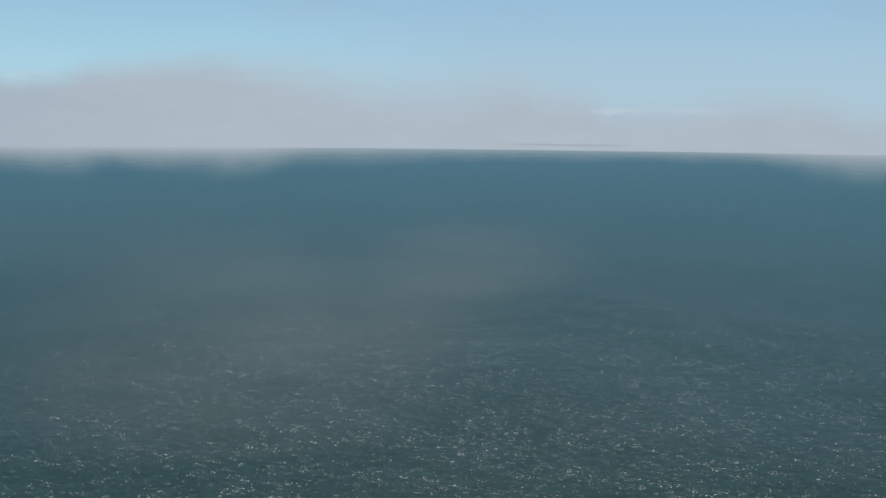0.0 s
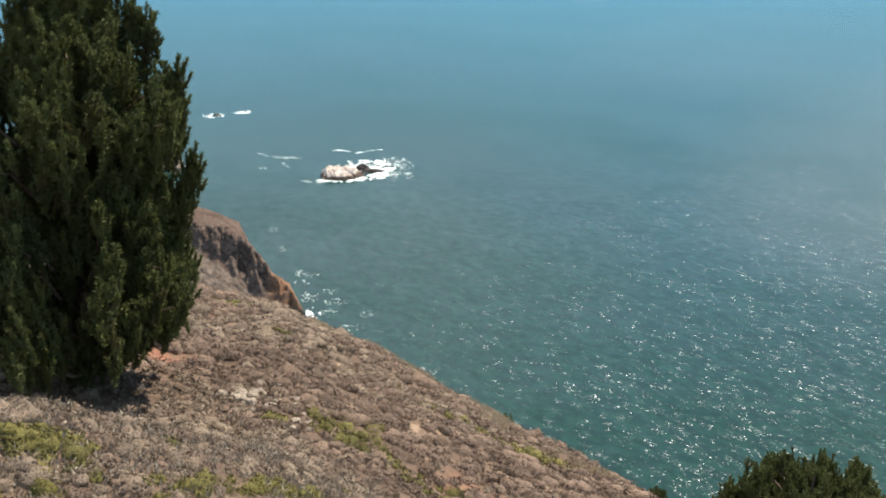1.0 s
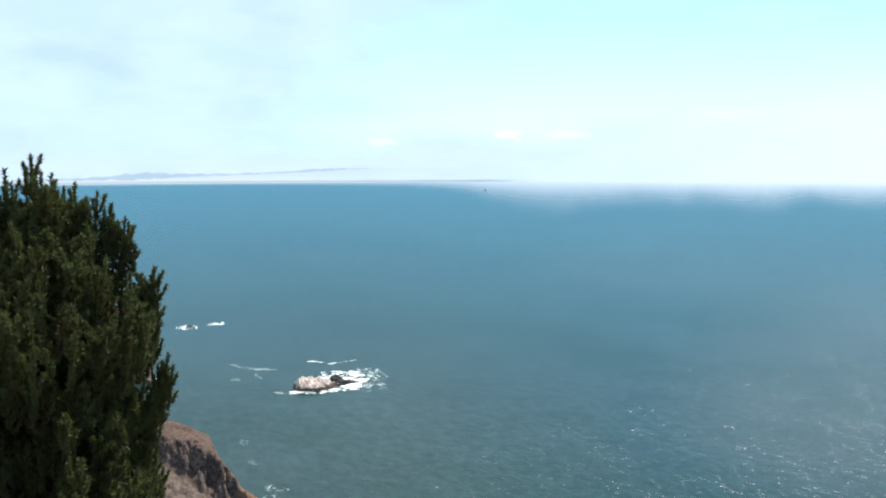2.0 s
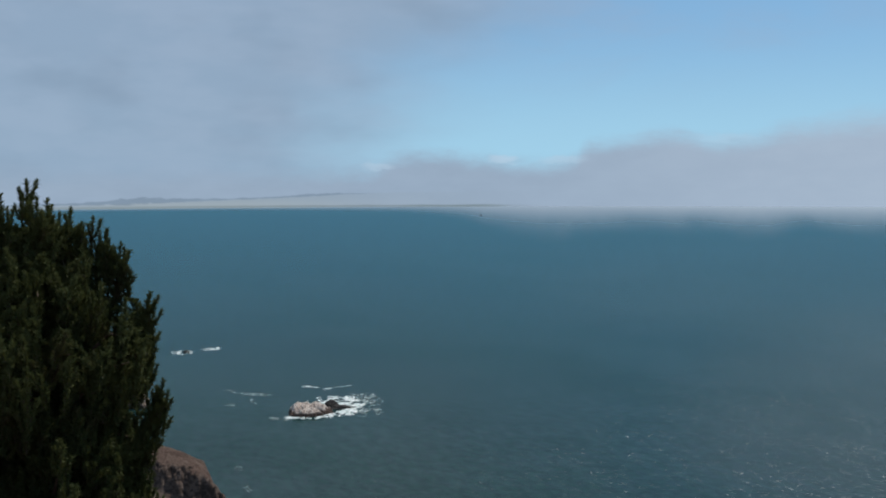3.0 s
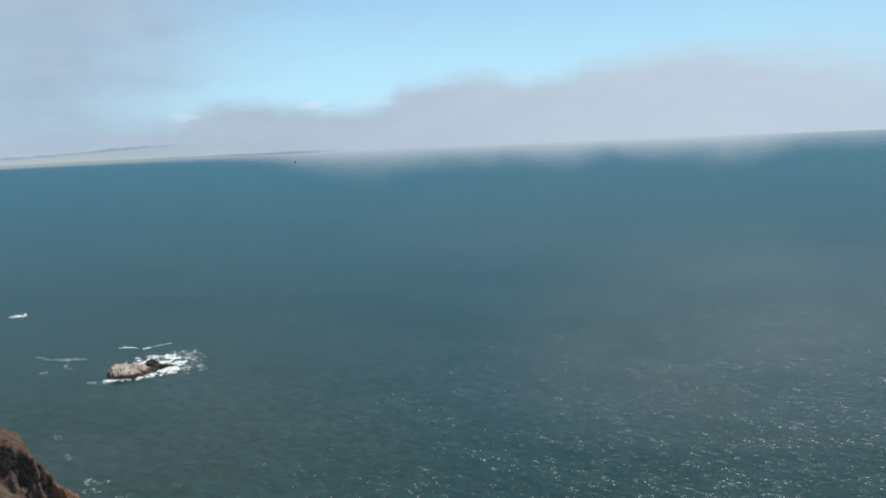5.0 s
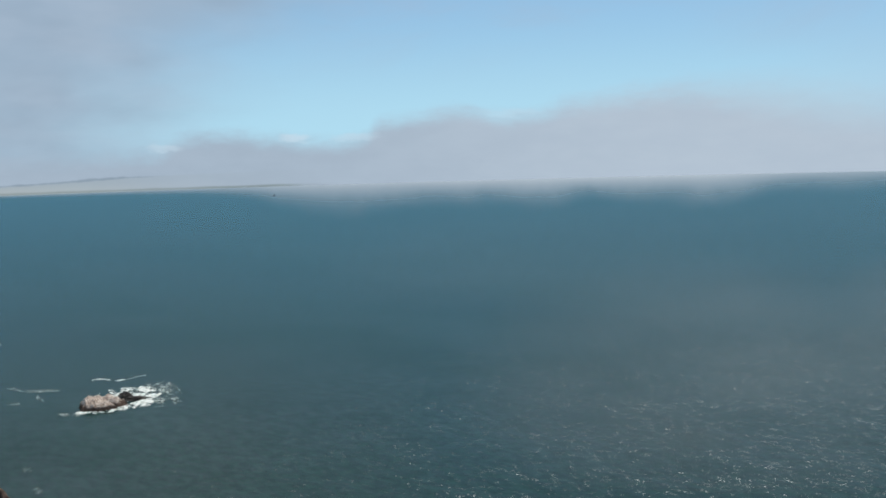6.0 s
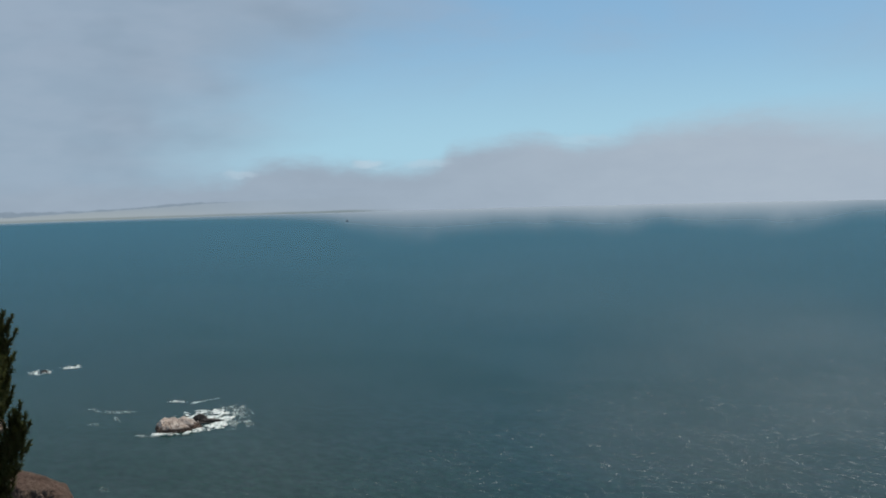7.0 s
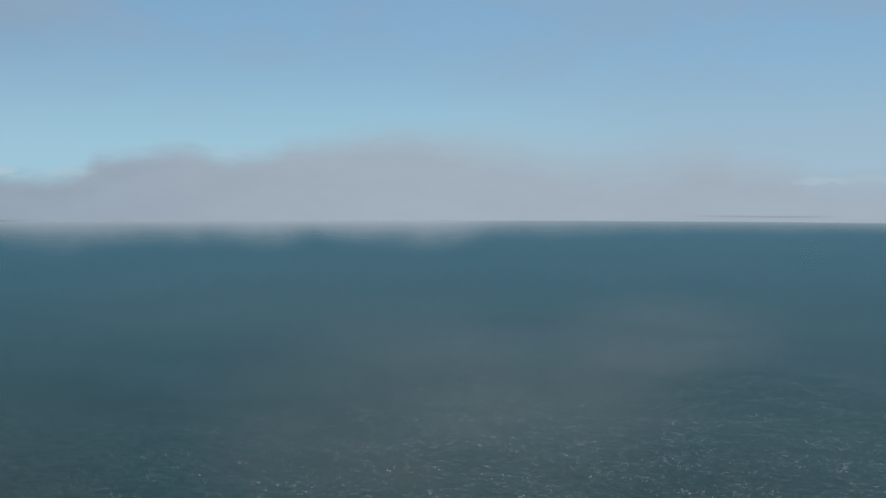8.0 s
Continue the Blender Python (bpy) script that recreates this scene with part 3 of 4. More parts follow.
def build_headland():
    """A cliffed point across the cove; u runs to its seaward end, v away from the cove."""
    u, v = np.meshgrid(np.concatenate([np.arange(-150, -30, 2.0), np.arange(-30, 26, 0.4)]), np.concatenate([np.arange(-34, 44, 0.4), np.arange(44, 110, 2.0)]), indexing="ij")
    wob = fbm(u * 0.09, v * 0.09, 21, 5, 0.6) * 5
    turf = 14.2 + 2.9 * np.clip((4 - u) / 6, 0, 1) - 0.158 * u + 0.30 * v + 1.0 * fbm(u * 0.12, v * 0.12, 41, 4)
    ridge = np.interp(u, [-150, -16, -1, 1.5, 13, 17.6, 26], [60, 31, 25, 15, 11, -2, -10])
    turf = turf - 0.9 * np.maximum(v - ridge, 0)
    scree = 2.6 - 0.208 * u + 0.84 * v + 1.2 * fbm(u * 0.15, v * 0.15, 43, 4, 0.6)
    d = 0.5 * u + 0.87 * v - 6.4 + wob * 0.5
    # a broken cliff between the scree and the turf
    crag = np.abs(fbm(u * 0.16, v * 0.16, 33, 6, 0.68))
    rib = np.abs(value_noise((u - 0.4 * v) * 0.33, v * 0.1, 35))
    cliff = scree + 1.25 * np.maximum(d, 0) - np.clip(d, 0, 3) * (3.8 * crag + 0.8 * rib)
    z = np.minimum(turf, np.maximum(scree - 0.8 * np.exp(-(d / 1.2) ** 2), cliff))
    ledge = np.clip(d, 0, 1) * np.clip((turf - z) / 1.5, 0, 1)
    z = z + ledge * (3.2 * fbm(u * 0.3, v * 0.3, 31, 5, 0.65) + 0.9 * fbm((u + v) * 0.2 + z * 0.5, z * 0.9, 47, 3))
    crest = np.interp(u, [-150, -20, -2, 0.3, 3, 7.7, 13, 15.5, 17.6, 21, 26], [73, 45, 27.6, 24.0, 18.0, 11.2, 7.0, 3.2, 0.2, -3.0, -7.0])
    cap = crest + 2.2 * fbm(u * 0.35, v * 0.3, 39, 5, 0.65) * np.clip((u + 6) / 6, 0.2, 1) - 0.7 * np.maximum(v - ridge, 0)
    z = np.minimum(np.minimum(z, cap), 33 + 3 * fbm(u * 0.04, v * 0.04, 45)) + 0.35 * fbm(u * 0.7, v * 0.7, 37, 3)
    z = np.maximum(z, -4.0)
    c, s = math.cos(HEAD_TURN), math.sin(HEAD_TURN)
    p = np.stack([HEAD_ROOT.x + u * c - v * s, HEAD_ROOT.y + u * s + v * c, z], -1).reshape(-1, 3)
    ob = new("ground_headland", mesh_of("headland", p, grid_faces(*u.shape)[:, ::-1], HEADLAND, True))
    tagged(ob, "rocky brown headland with dark cliffs and orange tip", "headland", kind="structure")


def build_rock(name, mat, label, at, size, seed, turn=0.0, level=5, sharp=0.34, group=""):
    bm = bmesh.new()
    bmesh.ops.create_icosphere(bm, subdivisions=level, radius=1.0)
    for v in bm.verts:
        n = v.co.normalized()
        q = n * 1.3 + Vector((seed * 3.7, seed * 1.3, seed * 2.1))
        f = noise.fractal(q, 0.8, 2.2, 5) * sharp + abs(noise.noise(q * 2.6)) * sharp * 0.5
        w = n * (1.0 + f)
        w.z = max(w.z, -0.35)
        v.co = Vector((w.x * size[0], w.y * size[1], w.z * size[2]))
    for f in bm.faces:
        f.smooth = False
    me = bpy.data.meshes.new(name)
    bm.to_mesh(me)
    bm.free()
    me.materials.append(mat)
    ob = new(name, me)
    ob.matrix_world = pose(at[0], at[1], at[2], 0, 0, turn)
    return tagged(ob, label, "rock", group)


def build_foam(name, label, at, size, turn, seed, fill=0.0, mat=None, cell=0.45, bend=0.0, height=0.25, grain=0.22):
    """A ragged raft of foam lying on the water, size along and across, fill from -0.5 (thin) to 0.5 (full)."""
    nu, nv = int(size[0] / cell), max(3, int(size[1] / cell))
    u, v = np.meshgrid((np.arange(nu + 1) / nu - 0.5) * size[0], (np.arange(nv + 1) / nv - 0.5) * size[1], indexing="ij")
    e = 1.0 - (2 * u / size[0]) ** 2 - (2 * v / size[1]) ** 2
    keep = 1.5 * fbm(u * grain, v * grain * 0.6, seed, 6, 0.7) + fill + np.minimum(e, 0.45) * 0.9 - 0.2
    z = 0.11 + np.clip(keep, 0, 1) * height
    v2 = v + bend * np.sin(u / size[0] * 5.0 + seed) * size[1]
    p = np.stack([u, v2, z], -1).reshape(-1, 3)
    f = grid_faces(nu + 1, nv + 1)
    inside = (keep.reshape(-1)[f] > 0).sum(1) >= 3
    f = f[inside][:, ::-1]
    used, inv = np.unique(f, return_inverse=True)
    ob = new(name, mesh_of(name, p[used], inv.reshape(f.shape), mat or FOAM, False))
    ob.matrix_world = pose(at[0], at[1], 0, 0, 0, turn)
    return tagged(ob, label, "foam", kind="stuff")


def build_streak(label, points, width, seed, mat, gaps=0.18):
    """A broken line of foam along points (heading, elevation) on the water."""
    q = np.array([tuple(spot(*e))[:2] for e in points])
    t = np.linspace(0, len(q) - 1, 90)
    x, y = np.interp(t, np.arange(len(q)), q[:, 0]), np.interp(t, np.arange(len(q)), q[:, 1])
    away = np.stack([x, y], 1) / np.hypot(x, y)[:, None]
    half = width * (0.5 + 0.9 * fbm(t * 3.1, t * 0 + seed, seed, 4, 0.6)) * np.minimum(1.0, 0.15 + np.minimum(t, len(q) - 1 - t) * 2.5)
    mid = width * 0.7 * fbm(t * 2.0, t * 0, seed + 9, 4, 0.6)
    rows = [np.stack([x + away[:, 0] * (mid + half * w), y + away[:, 1] * (mid + half * w), np.full(90, 0.12 + 0.06 * (1 - w * w))], 1) for w in np.linspace(-1, 1, 7)]
    f = grid_faces(7, 90)
    cu, cw = f[:, 0] % 90, f[:, 0] // 90
    f = f[(fbm(cu * 0.35, cw * 0.5, seed + 3, 4, 0.7) > -gaps) & (half[cu] > 0)]
    ob = new("foam_line", mesh_of("foam_line", np.concatenate(rows), f, mat, True))
    return tagged(ob, label, "foam", kind="stuff")


# ---- plants ----
def needles_for(centres, ways, rng, count, length, width):
    """Thin pointed needles that fan out of each centre round its way."""
    n = len(centres) * count
    c, w = np.repeat(centres, count, 0), np.repeat(ways, count, 0)
    d = w * 0.95 + rng.normal(0, 0.5, (n, 3))
    d /= np.linalg.norm(d, axis=1)[:, None]
    side = np.cross(d, rng.normal(0, 1, (n, 3)))
    side /= np.linalg.norm(side, axis=1)[:, None] + 1e-9
    ln = length * rng.uniform(0.7, 1.15, (n, 1))
    base = c + d * 0.02
    v = np.stack([base - side * width * 0.5, base + side * width * 0.5, base + d * ln], 1).reshape(-1, 3)
    return v, np.arange(n * 3).reshape(-1, 3)


def build_pine(label, foot, height, profile, plumes, tips=(), seed=1, squash=lambda h, c, ahead: 1.0, size=1.0, count=11, lift=0.0, spread=1.0, inner=0.4):
    """A bushy young pine: trunk, limbs and upright plumes of needle tufts. profile: height share, reach in metres; tips: extra plume tops."""
    rng = np.random.default_rng(seed)
    tree = tagged(new("pine_tree"), label, "tree")
    tree.location = foot
    hs, ws = np.array([q[0] for q in profile]), np.array([q[1] for q in profile])
    bend = rng.uniform(-0.25, 0.25, 2)
    path = [(bend[0] * math.sin(3 * h) * 0.5, bend[1] * math.sin(2.4 * h) * 0.5, h * height * 0.93 - 0.3 * (h == 0)) for h in np.linspace(0, 1, 12)]
    v, f = tube(path, [0.20 * size * (1 - 0.9 * h) + 0.015 for h in np.linspace(0, 1, 12)], 10)
    part_of("trunk", mesh_of("trunk", v, f, BARK, True), tree, "rough brown bark")
    plume_tops, plume_ways, plume_lens, limbs = [], [], [], []
    groups = max(4, plumes // 6)
    for i in range(groups):
        h, t = lift + (1 - lift) * (i + rng.uniform(0.2, 0.9)) / groups, i * 2.39996 + rng.normal(0, 0.25)
        full = np.interp(h, hs, ws) * squash(h, math.cos(t), math.sin(t))
        out = np.array([math.cos(t), math.sin(t), 0.0])
        end = out * full * rng.uniform(0.82, 1.03) + np.array([0, 0, h * height])
        up = max(0.2, end[2] - full * rng.uniform(0.7, 1.0))
        limbs.append(tube([(0, 0, up), end * np.array([0.5, 0.5, 0]) + np.array([0, 0, up + (end[2] - up) * 0.35]), end * np.array([0.8, 0.8, 0]) + np.array([0, 0, up + (end[2] - up) * 0.7]),
                           end - np.array([0, 0, 0.5 * size])], [0.05 * size, 0.04 * size, 0.028 * size, 0.012], 5))
        for j in range(8):
            s = rng.uniform(0.78, 1.0) if j else 1.0
            at = np.array([end[0] * s, end[1] * s, up + (end[2] - up) * s]) + rng.normal(0, 0.17 * size, 3) * (j > 0) * np.array([1, 1, 1.6])
            at[2] = min(max(at[2], max(0.13, lift * 1.5) * height), height * 1.01)
            w = out * spread * rng.uniform(0.3, 0.95) * (1.2 - 0.7 * h) + np.array([0, 0, 1.0]) + rng.normal(0, 0.2, 3)
            plume_tops.append(at)
            plume_ways.append(w / np.linalg.norm(w))
            plume_lens.append(rng.uniform(0.7, 1.25) * size)
    for i in range(int(plumes * inner)):
        t, h = rng.uniform(0, 2 * math.pi), rng.uniform(0.1, 0.85 if inner < 0.5 else 0.97)
        full = np.interp(h, hs, ws) * squash(h, math.cos(t), math.sin(t)) * rng.uniform(0.1, 0.62 if inner < 0.5 else 0.95)
        plume_tops.append(np.array([math.cos(t) * full, math.sin(t) * full, max(h * height, 0.8 * size)]))
        plume_ways.append(np.array([0.0, 0.0, 1.0]))
        plume_lens.append(rng.uniform(0.7, 1.2) * size)
    for q in tips:
        for j in range(5):
            plume_tops.append(np.array(q[:3]) * np.array([1 - 0.05 * j, 1 - 0.05 * j, 1.0]) + (rng.normal(0, 0.085, 3) - np.array([0, 0, 0.2 * j])) * (j > 0))
            w = np.array([q[0] * 0.06, q[1] * 0.06, 1.0])
            plume_ways.append(w / np.linalg.norm(w))
            plume_lens.append(q[3] * (1.0 if j == 0 else 0.75))
    centres, dirs, stems = [], [], []

    def shoot(foot_at, way, ln):
        stems.append(tube([foot_at, foot_at + way * ln], [0.012 * size, 0.004], 3))
        for d in np.arange(0.0, ln, 0.032 * size):
            centres.append(foot_at + way * d)
            dirs.append(way)

    for q, w, ln in zip(plume_tops, plume_ways, plume_lens):
        a = np.cross(w, [0.3, 0.5, 0.81])
        a /= np.linalg.norm(a)
        b = np.cross(w, a)
        base = q - w * ln
        shoot(base, w, ln - 0.09 * size)
        for j in range(3):
            s, th = rng.uniform(0.1, 0.55), j * 2.1 + rng.uniform(0, 1.2)
            rad = a * math.cos(th) + b * math.sin(th)
            way = w * 0.95 + rad * 0.32
            shoot(base + w * ln * s + rad * 0.05 * size, way / np.linalg.norm(way), rng.uniform(0.24, 0.42) * ln)
    for v, f in limbs[:30]:
        part_of("limb", mesh_of("limb", v, f, BARK, True), tree)
    v, f = joined(limbs[30:] + stems)
    tagged(part_of("branchwork", mesh_of("branchwork", v, f, BARK, True), tree), kind="stuff")
    v, f = needles_for(np.array(centres), np.array(dirs), rng, count, 0.088 * size, 0.026 * size)
    part_of("crown", mesh_of("crown", v, f, NEEDLE), tree, "dark green needle tufts in upright plumes")
    return tree


def build_scrub(name, label, mat, spots, sizes, seed, leaves=26, fine=1.0, rough=0.3):
    """Low cushions of scrub: each one a lumpy dome on the ground with small stiff leaves standing out of it."""
    rng = np.random.default_rng(seed)
    m = len(spots)
    sides, el = 7, np.radians([-12, 24, 64] if fine == 1.0 else [-12, 18, 48, 78])
    rings = len(el)
    a = np.arange(sides) / sides * 2 * math.pi
    ce, ca = np.meshgrid(el, a, indexing="ij")
    unit = np.stack([np.cos(ce) * np.cos(ca), np.cos(ce) * np.sin(ca), np.sin(ce) * 0.7], -1).reshape(-1, 3)
    dome = unit[None] * (1 + rng.normal(0, rough, (m, rings * sides, 1))) * 0.80 * sizes[:, None, None] * rng.uniform(0.75, 1.25, (m, 1, 3))
    dome = dome + spots[:, None, :]
    quads = grid_faces(rings, sides, closed=True)
    tris = np.concatenate([quads[:, [0, 1, 2]], quads[:, [0, 2, 3]], np.array([[0, i, i + 1] for i in range(1, 6)]) + (rings - 1) * sides])
    f1 = (tris[None] + (np.arange(m) * rings * sides)[:, None, None]).reshape(-1, 3)
    c, sz = np.repeat(spots, leaves, 0), np.repeat(sizes, leaves)[:, None]
    n = m * leaves
    th, up = rng.uniform(0, 2 * math.pi, n), rng.uniform(0.05, 1.0, n)
    flat = np.sqrt(np.maximum(0, 1 - up ** 2))
    d = np.stack([flat * np.cos(th), flat * np.sin(th), up * 0.72], 1) * rng.normal(1.0, 0.1, (n, 1))
    at = c + d * sz
    out = d / np.linalg.norm(d, axis=1)[:, None] + rng.normal(0, 0.35, (n, 3)) + np.array([0, 0, 0.3])
    out /= np.linalg.norm(out, axis=1)[:, None]
    side = np.cross(out, rng.normal(0, 1, (n, 3)))
    side /= np.linalg.norm(side, axis=1)[:, None] + 1e-9
    lw = rng.uniform(0.010, 0.023, (n, 1)) * fine
    along = np.cross(out, side)
    v = np.stack([at - side * lw, at + side * lw, at + along * lw * rng.choice([-3.2, 3.2], (n, 1)) + out * lw * 1.6], 1).reshape(-1, 3)
    f2 = np.arange(n * 3).reshape(-1, 3) + m * rings * sides
    ob = new(name, mesh_of(name, np.concatenate([dome.reshape(-1, 3), v]), np.concatenate([f1, f2]), mat, True))
    return tagged(ob, label, "shrub", kind="stuff")


def build_grass(name, label, mat, a, r, low, high, seed, blades):
    """Tufts of thin dry blades at headings a and distances r on the hillside."""
    rng = np.random.default_rng(seed)
    at = np.stack([r * np.sin(np.radians(a)), r * np.cos(np.radians(a)), EYE.z - drop(r, a) - 0.02], 1)
    n = len(at) * blades
    c = np.repeat(at, blades, 0) + rng.normal(0, 0.07, (n, 3)) * np.array([1, 1, 0.1])
    d = rng.normal(0, 0.45, (n, 3)) + np.array([0.15, 0, 1.0])
    d /= np.linalg.norm(d, axis=1)[:, None]
    side = np.cross(d, rng.normal(0, 1, (n, 3)))
    side /= np.linalg.norm(side, axis=1)[:, None]
    ln = rng.uniform(low, high, (n, 1))
    v = np.stack([c - side * 0.012, c + side * 0.012, c + d * ln], 1).reshape(-1, 3)
    tagged(new(name, mesh_of(name, v, np.arange(n * 3).reshape(-1, 3), mat)), label, "grass", kind="stuff")


build_hillside()
build_sea()
build_headland()
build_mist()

# the big pine on the slope
TREE_AZ, TREE_R = 12.0, 21.6
tx, ty = TREE_R * math.sin(radians(TREE_AZ)), TREE_R * math.cos(radians(TREE_AZ))
tz = ground(tx, ty)


def tip(a, e, lens, depth=0.0):
    """A plume top of the big pine at heading a and elevation e, depth metres beyond the trunk."""
    r = TREE_R + depth
    return (r * math.sin(radians(a)) - tx, r * math.cos(radians(a)) - ty, EYE.z + r * math.tan(radians(e)) - tz, lens)


def lopsided(h, c, ahead):
    near = 1.0 + 0.5 * max(0.0, -ahead) * min(1.0, max(0.0, 1.6 - h * 2.2)) * min(1.0, h * 3.5) * min(1.0, max(0.0, 1.0 - 1.5 * c))
    if c > 0:
        return near
    return near + (-c) * (0.45 if h < 0.6 else 0.45 - 1.9 * (h - 0.6))


PINE_H = EYE.z - tz - 0.8
# how far the crown reaches at each elevation seen from the eye
EDGE = [(-20.6, 0.8), (-19.8, 1.25), (-19.3, 1.6), (-18.6, 1.9), (-17.0, 2.25), (-15.0, 2.3), (-13.3, 2.1), (-11.5, 1.85), (-9.7, 1.55), (-8.6, 2.1), (-6.6, 2.08), (-5.6, 1.5), (-4.2, 1.12), (-3.2, 0.82), (-2.2, 0.52), (-1.4, 0.25), (-0.9, 0.12)]
build_pine("tall bushy dark green pine on the dry slope", (tx, ty, tz), PINE_H,
           [(max(0.0, (EYE.z + TREE_R * math.tan(radians(e)) - tz) / PINE_H), w) for e, w in EDGE], 1080,
           [tip(11.86, 0.38, 1.1), tip(10.6, -0.3, 1.1), tip(9.7, -1.2, 1.1), tip(12.3, -0.5, 0.8, -0.4), tip(12.81, -0.59, 1.0), tip(13.35, -1.3, 0.8, 0.3), tip(13.9, -1.03, 1.0), tip(14.4, -1.8, 0.8, -0.3),
            tip(14.98, -1.5, 1.0), tip(15.3, -2.4, 0.8), tip(15.66, -2.14, 1.0), tip(16.0, -3.1, 0.8), tip(16.31, -2.88, 0.9), tip(16.6, -3.62, 0.7), tip(16.74, -4.5, 0.45), tip(17.0, -5.75, 0.5),
            tip(17.72, -5.43, 1.0), tip(17.5, -6.3, 0.8), tip(17.95, -6.0, 0.9), tip(17.9, -7.0, 0.9), tip(17.8, -7.9, 0.9), tip(18.3, -10.0, 0.8), tip(18.5, -10.6, 0.7), tip(18.1, -10.8, 0.9),
            tip(18.45, -11.3, 0.7), tip(17.9, -11.6, 0.9), tip(17.55, -13.4, 0.8), tip(17.6, -14.5, 0.8), tip(17.55, -16.0, 0.7), tip(17.2, -17.2, 0.6)],
           seed=4, squash=lopsided, lift=0.17, spread=0.5)

# smaller pines down the slope
for label, a, r, top, reach, n, sd, big in (("young dark green pine low on the slope", 52.6, 25.0, -26.1, 1.75, 1000, 11, 0.72), ("young green pine beside a larger one", 49.2, 25.5, -27.5, 0.85, 260, 12, 0.75),
                                       ("small green pine at the slope's brink", 44.1, 32.0, -28.6, 0.3, 24, 13, 0.7), ("tiny green pine just below the ridge", 35.1, 36.0, -24.95, 0.12, 18, 14, 0.4),
                                       ("small green pine low on the brink", 46.5, 30.0, -28.7, 0.4, 36, 15, 0.7)):
    px, py = r * math.sin(radians(a)), r * math.cos(radians(a))
    pz = ground(px, py)
    hgt = max(0.5, EYE.z - r * math.tan(radians(-top)) - pz)
    build_pine(label, (px, py, pz), hgt, [(0.0, reach * 0.7), (0.4, reach), (0.7, reach * 0.95), (0.9, reach * 0.92), (1.0, reach * 0.8)], n, seed=sd, size=big, spread=0.45, inner=1.1)

# scrub over the slope
_rng = np.random.default_rng(7)
n_try = 20000
sa, sr = _rng.uniform(-4, 60, n_try), 5 + 44 * _rng.uniform(0, 1, n_try) ** 0.75
sr[:4200] = _rng.uniform(7.5, 18, 4200)
ok = sr < np.interp(sa, _b[:, 0], _b[:, 2]) + 6
sa, sr = sa[ok], sr[ok]
sx, sy = sr * np.sin(np.radians(sa)), sr * np.cos(np.radians(sa))
sz_ = EYE.z - drop(sr, sa)
sizes = _rng.uniform(0.07, 0.22, len(sa)) ** 1.0 * _rng.choice([1.0, 1.0, 1.5], len(sa)) * (1 + 0.5 * fbm(sx * 0.2, sy * 0.2, 77, 2)) * np.clip(0.7 + sr / 70, 0.7, 1.3) * 0.82
patch = fbm(sx * 0.22, sy * 0.22, 51, 4, 0.6) * 0.8 - 0.15 + 0.09 * _rng.normal(0, 1, len(sa))
grey = fbm(sx * 0.2, sy * 0.2, 61, 3) + 0.14 * _rng.normal(0, 1, len(sa)) + 0.3 * (sr < 16)
bare = (fbm(sx * 0.3, sy * 0.3, 71, 3) > 0.42) & (sr > 17) & (_rng.uniform(0, 1, len(sa)) > 0.3) | (np.hypot(sx - 6.2, sy - 23.8) < 1.1)
for pa, pe, pw in ((8.5, -24.76, 0.3), (9.4, -24.9, 0.3), (10.0, -24.7, 0.28), (7.4, -24.3, 0.28), (15.5, -27.9, 0.26), (17.0, -28.2, 0.26), (18.6, -28.2, 0.28), (20.3, -28.4, 0.28), (21.8, -28.6, 0.28),
                   (23.4, -28.7, 0.28), (25.2, -28.9, 0.26), (26.6, -29.0, 0.22), (15.8, -25.7, 0.18), (17.5, -25.6, 0.18), (19.3, -18.8, 1.1), (20.4, -18.9, 0.9), (25.8, -22.7, 0.5), (22.3, -20.5, 0.6), (20.8, -24.8, 0.35)):
    pr = seen_at(pa, pe)
    px, py = pr * math.sin(radians(pa)), pr * math.cos(radians(pa))
    patch = patch + 0.6 * np.exp(-((sx - px) ** 2 + (sy - py) ** 2) / pw ** 2)
spots = np.stack([sx, sy, sz_ - 0.03], 1)
green_m = (patch > 0.27) & ~bare
grey_m = (grey > 0.12) & ~green_m & ~bare
brown_m = ~green_m & ~grey_m & ~bare
near_m = sr < 17
sizes = sizes * np.where(near_m, 0.85, 1.25)
for name, label, mat, mask, scale, sd in (("olive_scrub", "yellow-green low scrub in patches on the slope", SCRUB_GREEN, green_m, 0.9, 1),
                                          ("grey_scrub", "pale grey dry scrub cushions on the slope", SCRUB_GREY, grey_m, 1.0, 2),
                                          ("brown_scrub", "brown dry scrub covering the steep slope", SCRUB, brown_m, 1.0, 3)):
    build_scrub(name, label, mat, spots[mask & near_m], sizes[mask & near_m] * scale, sd, 78, 0.55, 0.2)
    build_scrub(name, label, mat, spots[mask & ~near_m], sizes[mask & ~near_m] * scale, sd + 3, 60, 1.0, 0.22)

# dry grass standing among the near cushions, and straw along the brink
n_try = 9000
ga, gr = _rng.uniform(-2, 46, n_try), _rng.uniform(6.5, 19, n_try)
keep = fbm(gr * np.sin(np.radians(ga)) * 0.5, gr * np.cos(np.radians(ga)) * 0.5, 91, 3) > -0.1
build_grass("dry_grass", "pale grey dry grass on the near slope", STRAW_GREY, ga[keep], gr[keep], 0.03, 0.10, 31, 12)
n_try = 6000
ga = _rng.uniform(24, 41, n_try)
gr = np.interp(ga, _b[:, 0], _b[:, 2]) * _rng.normal(0.972, 0.03, n_try)
keep = fbm(ga * 0.5, gr * 0.3, 93, 3) > -0.02
